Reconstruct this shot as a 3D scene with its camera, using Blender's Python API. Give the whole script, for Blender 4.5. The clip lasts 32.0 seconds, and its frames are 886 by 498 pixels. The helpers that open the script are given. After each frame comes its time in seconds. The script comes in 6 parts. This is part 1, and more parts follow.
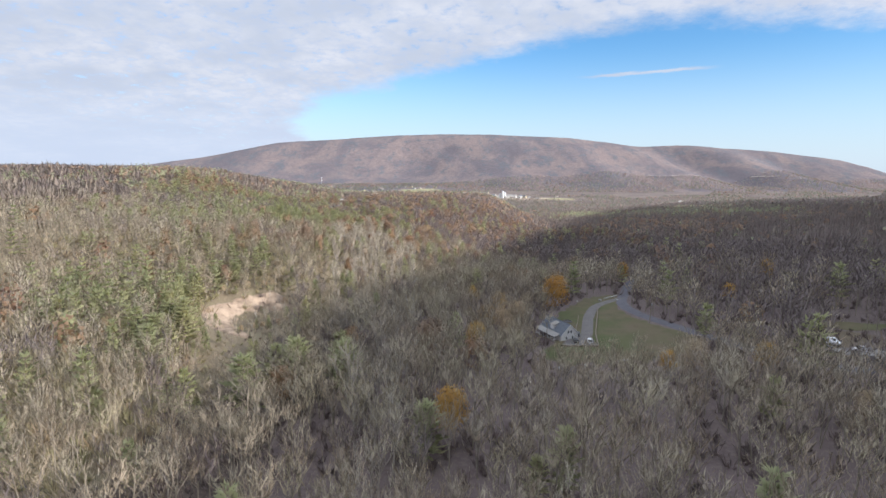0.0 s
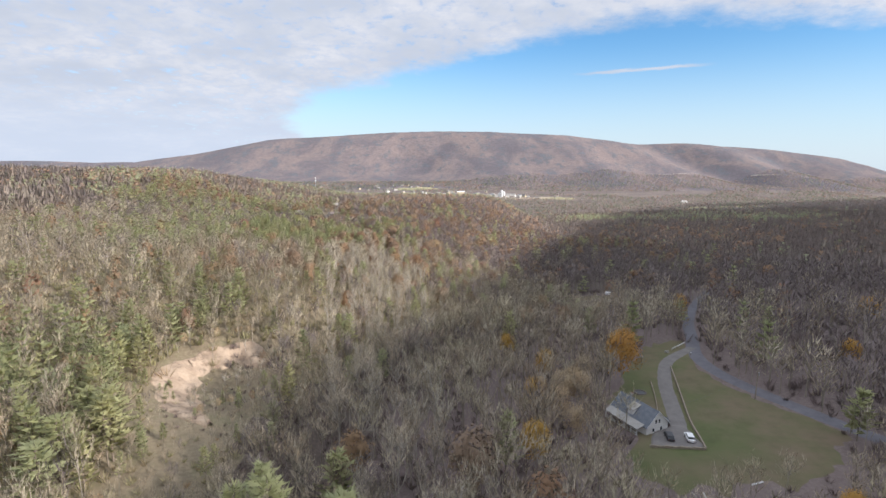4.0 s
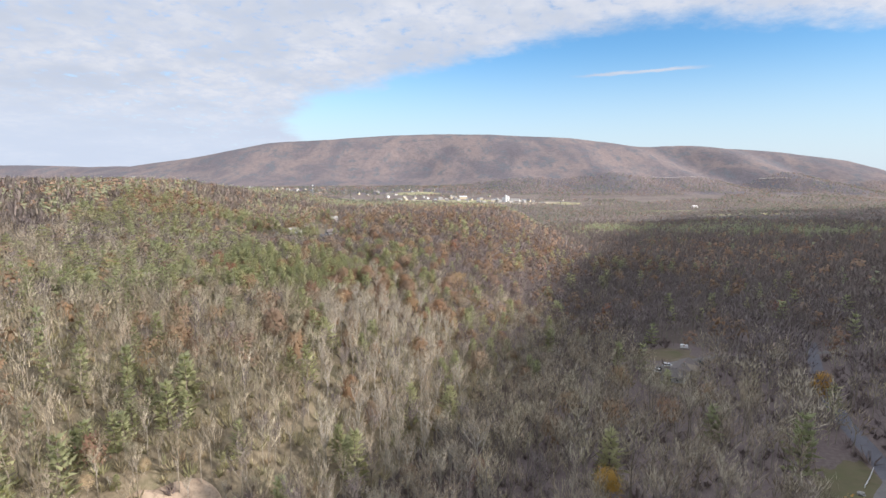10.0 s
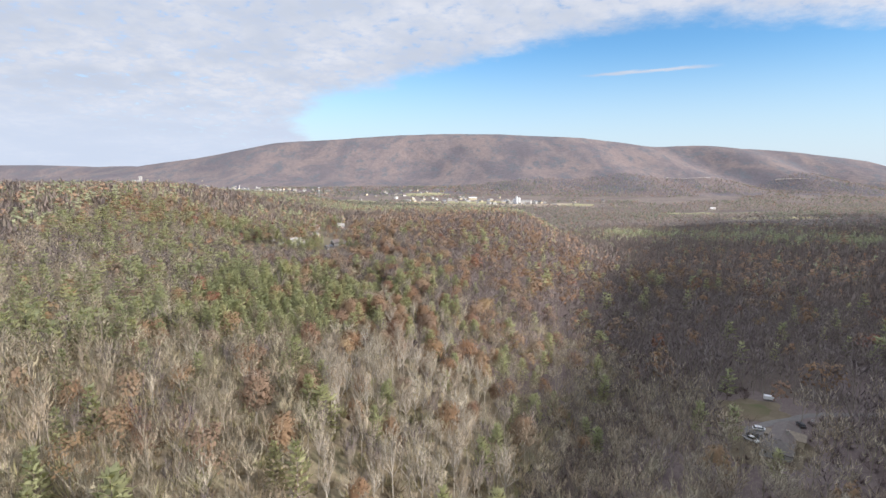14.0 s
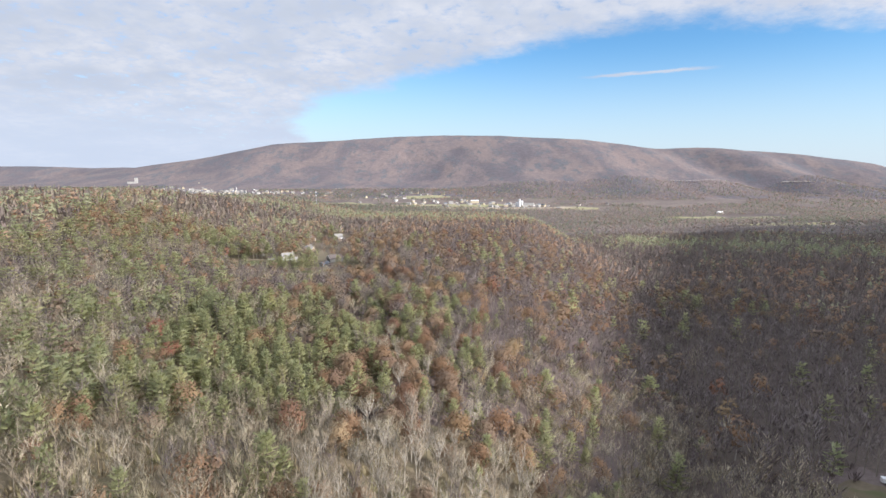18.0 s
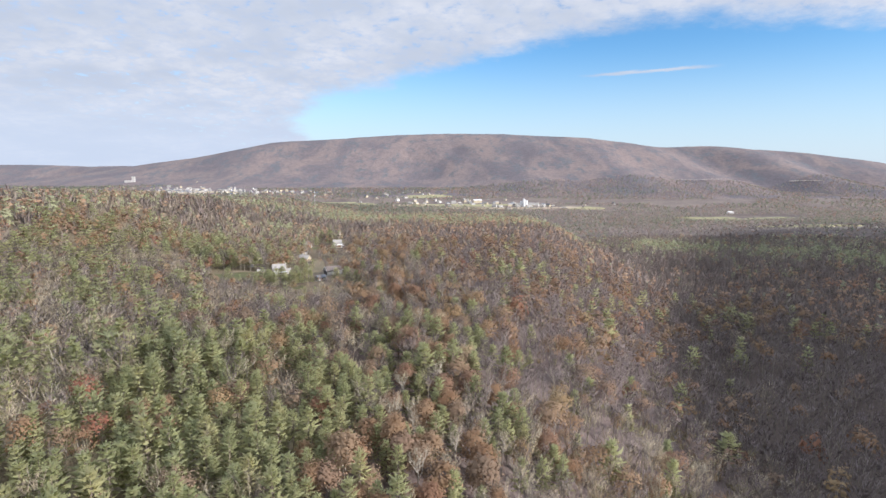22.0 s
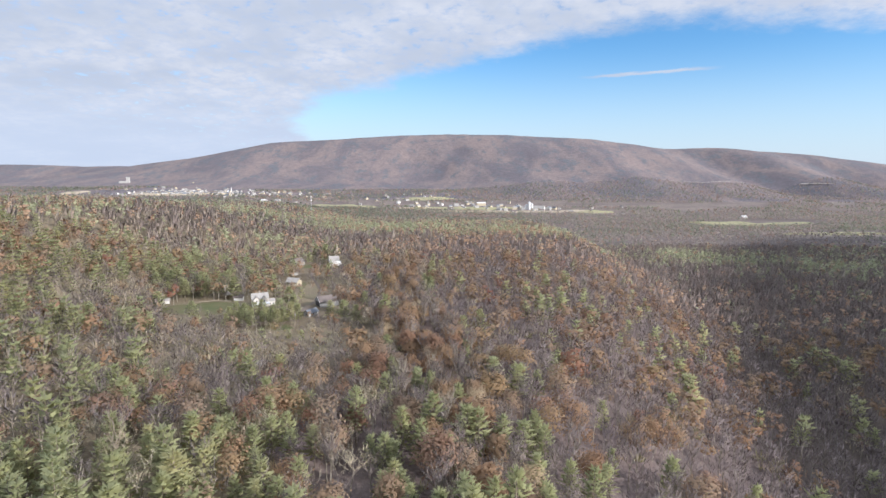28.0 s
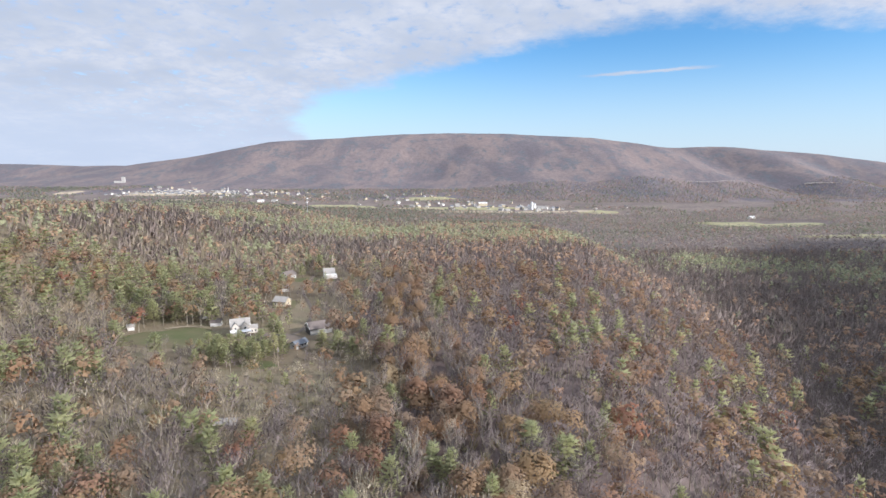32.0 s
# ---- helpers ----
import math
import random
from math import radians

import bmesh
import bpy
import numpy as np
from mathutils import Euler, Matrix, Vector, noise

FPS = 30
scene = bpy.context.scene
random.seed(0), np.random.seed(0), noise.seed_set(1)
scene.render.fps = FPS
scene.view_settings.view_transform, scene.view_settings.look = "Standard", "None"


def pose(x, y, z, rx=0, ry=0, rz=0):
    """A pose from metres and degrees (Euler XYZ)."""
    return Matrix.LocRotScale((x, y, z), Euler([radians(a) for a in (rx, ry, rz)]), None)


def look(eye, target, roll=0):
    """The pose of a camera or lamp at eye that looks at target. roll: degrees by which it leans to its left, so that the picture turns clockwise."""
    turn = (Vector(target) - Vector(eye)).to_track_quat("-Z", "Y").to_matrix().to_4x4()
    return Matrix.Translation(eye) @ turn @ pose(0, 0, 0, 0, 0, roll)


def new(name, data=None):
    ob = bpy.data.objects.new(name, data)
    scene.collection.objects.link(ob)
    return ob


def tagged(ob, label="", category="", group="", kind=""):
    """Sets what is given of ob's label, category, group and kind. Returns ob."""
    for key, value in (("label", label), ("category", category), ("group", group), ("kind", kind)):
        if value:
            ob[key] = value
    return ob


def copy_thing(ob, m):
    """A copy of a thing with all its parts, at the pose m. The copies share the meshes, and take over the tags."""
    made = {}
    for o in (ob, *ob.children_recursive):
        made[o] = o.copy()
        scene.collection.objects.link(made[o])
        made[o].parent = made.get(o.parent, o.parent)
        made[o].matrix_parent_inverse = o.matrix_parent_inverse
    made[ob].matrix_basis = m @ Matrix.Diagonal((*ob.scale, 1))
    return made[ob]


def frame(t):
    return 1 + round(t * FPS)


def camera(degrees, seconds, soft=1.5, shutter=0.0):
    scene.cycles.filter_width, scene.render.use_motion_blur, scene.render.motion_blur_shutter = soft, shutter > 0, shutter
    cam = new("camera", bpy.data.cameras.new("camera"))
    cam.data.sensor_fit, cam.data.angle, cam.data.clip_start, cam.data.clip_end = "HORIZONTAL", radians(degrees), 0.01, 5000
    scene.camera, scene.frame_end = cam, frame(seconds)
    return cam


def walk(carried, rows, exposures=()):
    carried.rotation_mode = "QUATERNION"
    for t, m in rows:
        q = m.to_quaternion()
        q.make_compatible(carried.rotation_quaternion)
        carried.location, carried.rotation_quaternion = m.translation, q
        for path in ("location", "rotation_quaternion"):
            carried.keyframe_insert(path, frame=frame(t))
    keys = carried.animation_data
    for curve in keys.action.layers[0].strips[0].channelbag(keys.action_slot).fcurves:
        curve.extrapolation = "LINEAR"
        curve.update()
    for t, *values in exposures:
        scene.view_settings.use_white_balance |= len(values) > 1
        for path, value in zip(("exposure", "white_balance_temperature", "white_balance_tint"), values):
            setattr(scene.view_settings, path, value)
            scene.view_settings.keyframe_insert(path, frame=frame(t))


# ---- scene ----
cam = camera(81.24, 32.0, 1.5)

# the camera's way: seconds, place, tilt, lean, turn
PATH = [
    (0, 1.06, -4.55, 59.96, 81.173, 0.386, -0.168),
    (0.5, -0.39, 3.09, 61.52, 81.179, 0.333, -0.302),
    (1, -1.83, 10.63, 62.56, 81.226, 0.191, -0.522),
    (1.5, -3.27, 18.07, 63.34, 81.216, 0.121, -0.734),
    (2, -4.69, 25.39, 64.02, 81.119, 0.203, -0.851),
    (2.5, -6.10, 32.60, 64.69, 81.020, 0.310, -0.849),
    (3, -7.49, 39.72, 65.41, 80.935, 0.382, -0.778),
    (3.5, -8.86, 46.73, 66.18, 80.828, 0.449, -0.725),
    (5.5, -14.12, 73.89, 69.52, 80.828, 0.563, -0.738),
    (6, -15.38, 80.48, 70.30, 80.896, 0.501, -0.883),
    (6.5, -16.61, 87.01, 71.03, 80.933, 0.454, -1.041),
    (7, -17.82, 93.48, 71.68, 80.961, 0.413, -1.214),
    (7.5, -19.01, 99.89, 72.26, 80.987, 0.379, -1.288),
    (8, -20.18, 106.25, 72.78, 80.992, 0.378, -1.166),
    (8.5, -21.33, 112.58, 73.24, 80.993, 0.399, -0.967),
    (9, -22.45, 118.87, 73.65, 81.015, 0.396, -0.847),
    (9.5, -23.56, 125.13, 74.04, 81.055, 0.357, -0.814),
    (10, -24.66, 131.36, 74.41, 81.098, 0.323, -0.859),
    (10.5, -25.74, 137.58, 74.78, 81.125, 0.297, -0.964),
    (11, -26.80, 143.78, 75.18, 81.138, 0.266, -1.035),
    (11.5, -27.85, 149.98, 75.60, 81.139, 0.253, -0.970),
    (12, -28.89, 156.16, 76.06, 81.133, 0.287, -0.690),
    (12.5, -29.92, 162.35, 76.56, 81.134, 0.349, -0.274),
    (13, -30.95, 168.54, 77.11, 81.128, 0.380, 0.020),
    (13.5, -31.97, 174.73, 77.69, 81.092, 0.375, 0.052),
    (14, -32.98, 180.93, 78.31, 81.054, 0.356, -0.050),
    (14.5, -33.99, 187.14, 78.95, 81.041, 0.333, -0.131),
    (16.5, -38.01, 212.06, 81.46, 81.059, 0.428, -0.083),
    (17, -39.02, 218.31, 81.99, 81.122, 0.427, -0.155),
    (17.5, -40.03, 224.58, 82.47, 81.160, 0.443, -0.169),
    (18, -41.04, 230.84, 82.87, 81.185, 0.425, -0.135),
    (18.5, -42.06, 237.11, 83.20, 81.191, 0.405, -0.103),
    (19, -43.08, 243.38, 83.44, 81.179, 0.417, -0.064),
    (19.5, -44.10, 249.65, 83.61, 81.162, 0.427, -0.028),
    (20, -45.13, 255.92, 83.72, 81.153, 0.415, -0.013),
    (20.5, -46.16, 262.17, 83.76, 81.138, 0.400, -0.009),
    (21, -47.20, 268.41, 83.77, 81.100, 0.401, -0.009),
    (21.5, -48.23, 274.64, 83.75, 81.062, 0.427, -0.025),
    (22, -49.27, 280.84, 83.72, 81.034, 0.463, -0.069),
    (22.5, -50.31, 287.02, 83.71, 80.999, 0.489, -0.124),
    (23, -51.34, 293.17, 83.74, 80.980, 0.521, -0.175),
    (23.5, -52.38, 299.29, 83.82, 80.995, 0.557, -0.201),
    (24, -53.41, 305.37, 83.97, 81.025, 0.572, -0.199),
    (24.5, -54.43, 311.42, 84.18, 81.061, 0.578, -0.166),
    (25, -55.45, 317.42, 84.47, 81.088, 0.606, -0.095),
    (25.5, -56.46, 323.37, 84.82, 81.099, 0.640, -0.018),
    (27.5, -60.33, 346.69, 86.40, 81.143, 0.584, -0.061),
    (28, -61.25, 352.39, 86.68, 81.125, 0.643, -0.108),
    (28.5, -62.14, 358.05, 86.84, 81.102, 0.672, -0.099),
    (29, -63.00, 363.67, 86.87, 81.093, 0.690, -0.046),
    (29.5, -63.83, 369.24, 86.78, 81.105, 0.687, -0.001),
    (30, -64.61, 374.78, 86.62, 81.125, 0.656, -0.014),
    (30.5, -65.36, 380.29, 86.48, 81.150, 0.595, -0.068),
    (31, -66.06, 385.79, 86.55, 81.154, 0.539, -0.103),
    (31.5, -66.71, 391.29, 87.12, 81.101, 0.551, -0.128),
    (32, -67.31, 396.79, 88.61, 81.015, 0.596, -0.191),
]
walk(cam, [(t, pose(x, y, z, rx, -ry, rz)) for t, x, y, z, rx, ry, rz in PATH], [(0.0, 0.45, 6100, 13), (4.0, 0.45, 6300, 13), (14.0, 0.44, 6250, 13), (23.0, 0.41, 6080, 13), (32.0, 0.38, 5980, 13)])

# ---- sky and sun ----
SUN_TURN, SUN_HIGH = 119.0, 24.0      # degrees clockwise from +y, degrees above the horizon
sun_way = Vector((math.sin(radians(SUN_TURN)) * math.cos(radians(SUN_HIGH)),
                  math.cos(radians(SUN_TURN)) * math.cos(radians(SUN_HIGH)), math.sin(radians(SUN_HIGH))))
sun_data = bpy.data.lights.new("sun", "SUN")
sun_data.energy, sun_data.angle, sun_data.color = 5.0, radians(2.0), (1.0, 0.93, 0.84)
sun = new("sun", sun_data)
sun.matrix_world = look((300, -300, 400), Vector((300, -300, 400)) - sun_way)


class Net:
    """A small way to write node trees."""

    def __init__(self, tree):
        self.tree = tree
        tree.nodes.clear()

    def add(self, kind, **values):
        node = self.tree.nodes.new(kind)
        for key, value in values.items():
            setattr(node, key, value)
        return node

    def link(self, a, b):
        self.tree.links.new(a, b)

    def put(self, socket, value):
        if isinstance(value, bpy.types.NodeSocket):
            self.link(value, socket)
        else:
            socket.default_value = value

    def math(self, op, a, b=0.0, c=0.0):
        n = self.add("ShaderNodeMath", operation=op)
        for s, v in zip(n.inputs, (a, b, c)):
            self.put(s, v)
        return n.outputs[0]

    def ramp(self, v, lo, hi, a=0.0, b=1.0):
        n = self.add("ShaderNodeMapRange", interpolation_type="SMOOTHSTEP")
        for s, x in zip(n.inputs, (v, lo, hi, a, b)):
            self.put(s, x)
        return n.outputs[0]

    def noise(self, vec, scale, detail=4.0, rough=0.55, dist=0.0):
        n = self.add("ShaderNodeTexNoise")
        if vec is not None:
            self.put(n.inputs["Vector"], vec)
        n.inputs["Scale"].default_value, n.inputs["Detail"].default_value = scale, detail
        n.inputs["Roughness"].default_value, n.inputs["Distortion"].default_value = rough, dist
        return n.outputs[0]

    def mix(self, f, a, b, blend="MIX"):
        n = self.add("ShaderNodeMix", data_type="RGBA", blend_type=blend)
        for k, v in ((0, f), (6, a), (7, b)):
            if isinstance(v, tuple) and len(v) == 3:
                v = (*v, 1.0)
            self.put(n.inputs[k], v)
        return n.outputs[2]


world = bpy.data.worlds.new("sky")
scene.world = world
world.use_nodes = True
W = Net(world.node_tree)
sky = W.add("ShaderNodeTexSky", sky_type="NISHITA", sun_disc=False, sun_elevation=radians(SUN_HIGH),
            sun_rotation=radians(SUN_TURN), altitude=200.0, air_density=1.0, dust_density=0.6, ozone_density=1.6)
way = W.add("ShaderNodeTexCoord").outputs["Generated"]
cut = W.add("ShaderNodeSeparateXYZ")
W.link(way, cut.inputs[0])
high = W.math("MAXIMUM", cut.outputs[2], 0.02)
px, py = W.math("DIVIDE", cut.outputs[0], high), W.math("DIVIDE", cut.outputs[1], high)
flat = W.add("ShaderNodeCombineXYZ")
W.link(px, flat.inputs[0]), W.link(py, flat.inputs[1])
deck = flat.outputs[0]
softer = W.math("ADD", W.math("MAXIMUM", cut.outputs[2], 0.0), 0.22)
puff_plane = W.add("ShaderNodeCombineXYZ")
W.link(W.math("DIVIDE", cut.outputs[0], softer), puff_plane.inputs[0]), W.link(W.math("DIVIDE", cut.outputs[1], softer), puff_plane.inputs[1])
puff_plane = puff_plane.outputs[0]
# the cloud deck ends along a bent line on the ceiling of the sky
edge = W.math("ADD", 3.75, W.math("SMOOTH_MAX", W.math("MULTIPLY", W.math("SUBTRACT", 1.35, px), 1.40), 0.0, 0.8))
low_left = W.math("MAXIMUM", W.math("SUBTRACT", -1.5, px), 0.0)
edge = W.math("ADD", edge, W.math("MULTIPLY", W.math("MULTIPLY", low_left, low_left), 0.65))
ragged = W.math("MULTIPLY", W.math("SUBTRACT", W.noise(puff_plane, 4.5, 7.0, 0.65), 0.5), 0.34)
inside = W.math("ADD", W.math("DIVIDE", W.math("SUBTRACT", edge, py), edge), ragged)
cover = W.ramp(inside, -0.06, 0.15)
puffs = W.noise(puff_plane, 14.0, 7.0, 0.62, 0.25)
broad = W.noise(puff_plane, 2.4, 5.0, 0.55)
holes = W.ramp(puffs, 0.24, 0.46, 0.45, 1.0)
cover = W.math("MULTIPLY", cover, W.math("MAXIMUM", holes, W.ramp(inside, 0.45, 0.75)))
# one thin streak of cloud in the blue
ax = W.math("ADD", W.math("MULTIPLY", W.math("SUBTRACT", px, 2.10), 0.864), W.math("MULTIPLY", W.math("SUBTRACT", py, 5.56), -0.503))
ay = W.math("ADD", W.math("MULTIPLY", W.math("SUBTRACT", px, 2.10), 0.503), W.math("MULTIPLY", W.math("SUBTRACT", py, 5.56), 0.864))
streak = W.math("MULTIPLY", W.ramp(W.math("ABSOLUTE", W.math("ADD", ay, W.math("MULTIPLY", W.math("SUBTRACT", W.noise(deck, 6.0, 4.0), 0.5), 0.25))), 0.03, 0.15, 1.0, 0.0),
                W.ramp(W.math("ABSOLUTE", ax), 0.35, 0.75, 1.0, 0.0))
cover = W.math("MAXIMUM", cover, W.math("MULTIPLY", streak, 0.85))
white = W.mix(W.ramp(broad, 0.35, 0.68), (0.62, 0.68, 0.77), (0.83, 0.852, 0.89))
white = W.mix(W.ramp(puffs, 0.40, 0.60), W.mix(0.5, white, (0.60, 0.68, 0.82)), white)
clear = W.mix(1.0, sky.outputs[0], (0.105, 0.165, 0.20), "MULTIPLY")
# a pale band of haze in the air above the horizon
clear = W.mix(W.ramp(cut.outputs[2], 0.0, 0.23, 0.82, 0.0), clear, (0.79, 0.89, 0.98))
white = W.mix(W.ramp(cut.outputs[2], 0.03, 0.16, 0.75, 0.0), white, (0.70, 0.79, 0.92))
ground_half = W.ramp(cut.outputs[2], -0.02, 0.0)
# overhead, out of view, the deck is brightened to fill the shade
white = W.mix(1.0, white, W.mix(W.ramp(cut.outputs[2], 0.30, 0.75), (1.0, 1.0, 1.0), (1.58, 1.58, 1.56)), "MULTIPLY")
sky_colour = W.mix(cover, clear, white)
sky_colour = W.mix(ground_half, (0.20, 0.18, 0.16), sky_colour)
glow = W.add("ShaderNodeBackground")
W.link(sky_colour, glow.inputs[0])
glow.inputs[1].default_value = 0.70
W.link(glow.outputs[0], W.add("ShaderNodeOutputWorld").inputs[0])


# ---- materials ----
def material(name, rough=0.9, metal=0.0):
    m = bpy.data.materials.new(name)
    m.use_nodes = True
    n = Net(m.node_tree)
    n.bsdf = n.add("ShaderNodeBsdfPrincipled")
    n.bsdf.inputs["Roughness"].default_value, n.bsdf.inputs["Metallic"].default_value = rough, metal
    n.bsdf.inputs["Specular IOR Level"].default_value = 0.25
    n.link(n.bsdf.outputs[0], n.add("ShaderNodeOutputMaterial").inputs[0])
    n.place = n.add("ShaderNodeNewGeometry").outputs["Position"]
    n.mat = m
    return n


def colour(n, c):
    n.put(n.bsdf.inputs["Base Color"], c if isinstance(c, bpy.types.NodeSocket) else (*c, 1.0))
    return n.mat


def bump(n, height, strength=0.4, far=0.05):
    b = n.add("ShaderNodeBump")
    b.inputs["Strength"].default_value, b.inputs["Distance"].default_value = strength, far
    n.link(height, b.inputs["Height"])
    n.link(b.outputs[0], n.bsdf.inputs["Normal"])


def lot(n):
    """A number of its own for each tree: from the joined woods' tint, or from the object."""
    a = n.add("ShaderNodeAttribute", attribute_name="tint")
    return n.math("FRACT", n.math("ADD", a.outputs["Fac"], n.add("ShaderNodeObjectInfo").outputs["Random"]))


def chosen(n, v, stops):
    r = n.add("ShaderNodeValToRGB")
    while len(r.color_ramp.elements) < len(stops):
        r.color_ramp.elements.new(0.5)
    for e, (at, c) in zip(r.color_ramp.elements, stops):
        e.position, e.color = at, (*c, 1.0)
    n.link(v, r.inputs[0])
    return r.outputs[0]


def leaf_material(name, stops, thin=0.3):
    n = material(name, 0.85)
    c = chosen(n, lot(n), stops)
    isle = n.add("ShaderNodeNewGeometry").outputs["Random Per Island"]
    c = n.mix(n.ramp(isle, 0.3, 1.0, 0.0, 0.14), c, (0.13, 0.10, 0.07))
    hue = n.add("ShaderNodeHueSaturation")
    n.put(hue.inputs["Value"], n.ramp(isle, 0.0, 1.0, 0.92, 1.15))
    n.link(c, hue.inputs["Color"])
    c = hue.outputs[0]
    colour(n, c)
    if thin:
        t = n.add("ShaderNodeBsdfTranslucent")
        n.link(c, t.inputs[0])
        s = n.add("ShaderNodeMixShader")
        s.inputs[0].default_value = thin
        n.link(n.bsdf.outputs[0], s.inputs[1]), n.link(t.outputs[0], s.inputs[2])
        out = [x for x in n.tree.nodes if x.bl_idname == "ShaderNodeOutputMaterial"][0]
        n.link(s.outputs[0], out.inputs[0])
    return n.mat


BARK = leaf_material("pale_bark", [(0.0, (0.36, 0.32, 0.275)), (0.4, (0.43, 0.39, 0.335)), (0.75, (0.53, 0.49, 0.43)), (1.0, (0.38, 0.34, 0.29))], 0.0)
GREY_BARK = leaf_material("grey_bark", [(0.0, (0.25, 0.215, 0.175)), (0.5, (0.33, 0.29, 0.235)), (0.85, (0.28, 0.245, 0.195)), (1.0, (0.42, 0.38, 0.32))], 0.0)
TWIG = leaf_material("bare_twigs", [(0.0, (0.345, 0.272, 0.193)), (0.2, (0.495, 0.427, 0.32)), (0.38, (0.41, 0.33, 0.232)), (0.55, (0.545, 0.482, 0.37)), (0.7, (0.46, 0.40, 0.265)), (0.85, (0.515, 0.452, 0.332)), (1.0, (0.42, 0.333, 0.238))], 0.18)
# brown twigs, darkened beyond their own colour to deepen the shade
DARK_TWIG = leaf_material("shade_brown_twigs", [(0.0, (0.165, 0.132, 0.134)), (0.3, (0.245, 0.203, 0.198)), (0.6, (0.185, 0.147, 0.148)), (0.85, (0.295, 0.25, 0.237)), (1.0, (0.205, 0.168, 0.165))], 0.1)
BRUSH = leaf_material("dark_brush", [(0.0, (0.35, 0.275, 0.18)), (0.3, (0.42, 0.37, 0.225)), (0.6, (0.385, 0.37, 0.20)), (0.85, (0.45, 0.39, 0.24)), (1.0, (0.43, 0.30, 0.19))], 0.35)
# purplish brush whose dark tone also carries the eastern floor's shade
THICKET = leaf_material("shade_purplish_brush", [(0.0, (0.20, 0.153, 0.147)), (0.4, (0.26, 0.205, 0.19)), (0.7, (0.22, 0.17, 0.165)), (1.0, (0.29, 0.232, 0.208))], 0.15)
RUST = leaf_material("rusty_oak_leaves", [(0.0, (0.335, 0.207, 0.125)), (0.22, (0.36, 0.248, 0.155)), (0.45, (0.32, 0.238, 0.172)), (0.66, (0.305, 0.182, 0.122)), (0.82, (0.37, 0.268, 0.15)), (0.96, (0.335, 0.21, 0.13)), (1.0, (0.32, 0.135, 0.095))], 0.4)
BEECH = leaf_material("tan_beech_leaves", [(0.0, (0.46, 0.37, 0.25)), (0.5, (0.55, 0.44, 0.29)), (1.0, (0.50, 0.38, 0.24))], 0.4)
GOLD = leaf_material("golden_leaves", [(0.0, (0.52, 0.31, 0.075)), (0.5, (0.56, 0.36, 0.095)), (1.0, (0.50, 0.27, 0.08))], 0.35)
PINE = leaf_material("pine_needles", [(0.0, (0.385, 0.405, 0.215)), (0.35, (0.46, 0.462, 0.245)), (0.7, (0.415, 0.435, 0.245)), (1.0, (0.51, 0.485, 0.26))], 0.5)
# far crowns: leaf and twig colours greyed, with the haze of distance put in
FAR_BARE = leaf_material("hazed_bare_crowns", [(0.0, (0.37, 0.305, 0.25)), (0.4, (0.42, 0.36, 0.295)), (0.7, (0.39, 0.315, 0.258)), (1.0, (0.43, 0.37, 0.30))], 0.4)
FAR_OAK = leaf_material("hazed_oak_crowns", [(0.0, (0.42, 0.285, 0.20)), (0.5, (0.48, 0.34, 0.23)), (1.0, (0.42, 0.265, 0.185))], 0.4)
FAR_PINE = leaf_material("hazed_pine_crowns", [(0.0, (0.38, 0.395, 0.25)), (0.6, (0.45, 0.455, 0.285)), (1.0, (0.41, 0.425, 0.28))], 0.45)
FAR_MAPLE = leaf_material("hazed_brown_crowns", [(0.0, (0.285, 0.23, 0.212)), (0.4, (0.35, 0.295, 0.265)), (0.7, (0.305, 0.245, 0.222)), (1.0, (0.375, 0.32, 0.28))], 0.4)
VALLEY_BARE = leaf_material("hazed_valley_bare_crowns", [(0.0, (0.28, 0.235, 0.22)), (0.4, (0.35, 0.30, 0.27)), (0.7, (0.31, 0.25, 0.225)), (1.0, (0.38, 0.33, 0.285))], 0.4)
VALLEY_OAK = leaf_material("hazed_valley_oak_crowns", [(0.0, (0.33, 0.23, 0.18)), (0.5, (0.37, 0.26, 0.195)), (1.0, (0.33, 0.21, 0.16))], 0.4)
VALLEY_PINE = leaf_material("hazed_valley_pine_crowns", [(0.0, (0.20, 0.215, 0.165)), (0.6, (0.25, 0.262, 0.185)), (1.0, (0.225, 0.24, 0.18))], 0.45)
DARK_BARK = leaf_material("pine_bark", [(0.0, (0.16, 0.13, 0.10)), (1.0, (0.25, 0.21, 0.17))], 0.0)


def ground_material(name, dark, mid, pale, tuft):
    n = material(name, 0.95)
    big = n.noise(n.place, 0.02, 5.0)
    fine = n.noise(n.place, 0.9, 6.0, 0.7)
    c = n.mix(n.ramp(big, 0.35, 0.65), dark, mid)
    c = n.mix(n.ramp(n.noise(n.place, 0.11, 5.0, 0.65), 0.48, 0.62, 0.0, 0.6), c, tuft)
    c = n.mix(n.ramp(fine, 0.35, 0.7), c, pale)
    bump(n, fine, 0.5, 0.2)
    return colour(n, c)


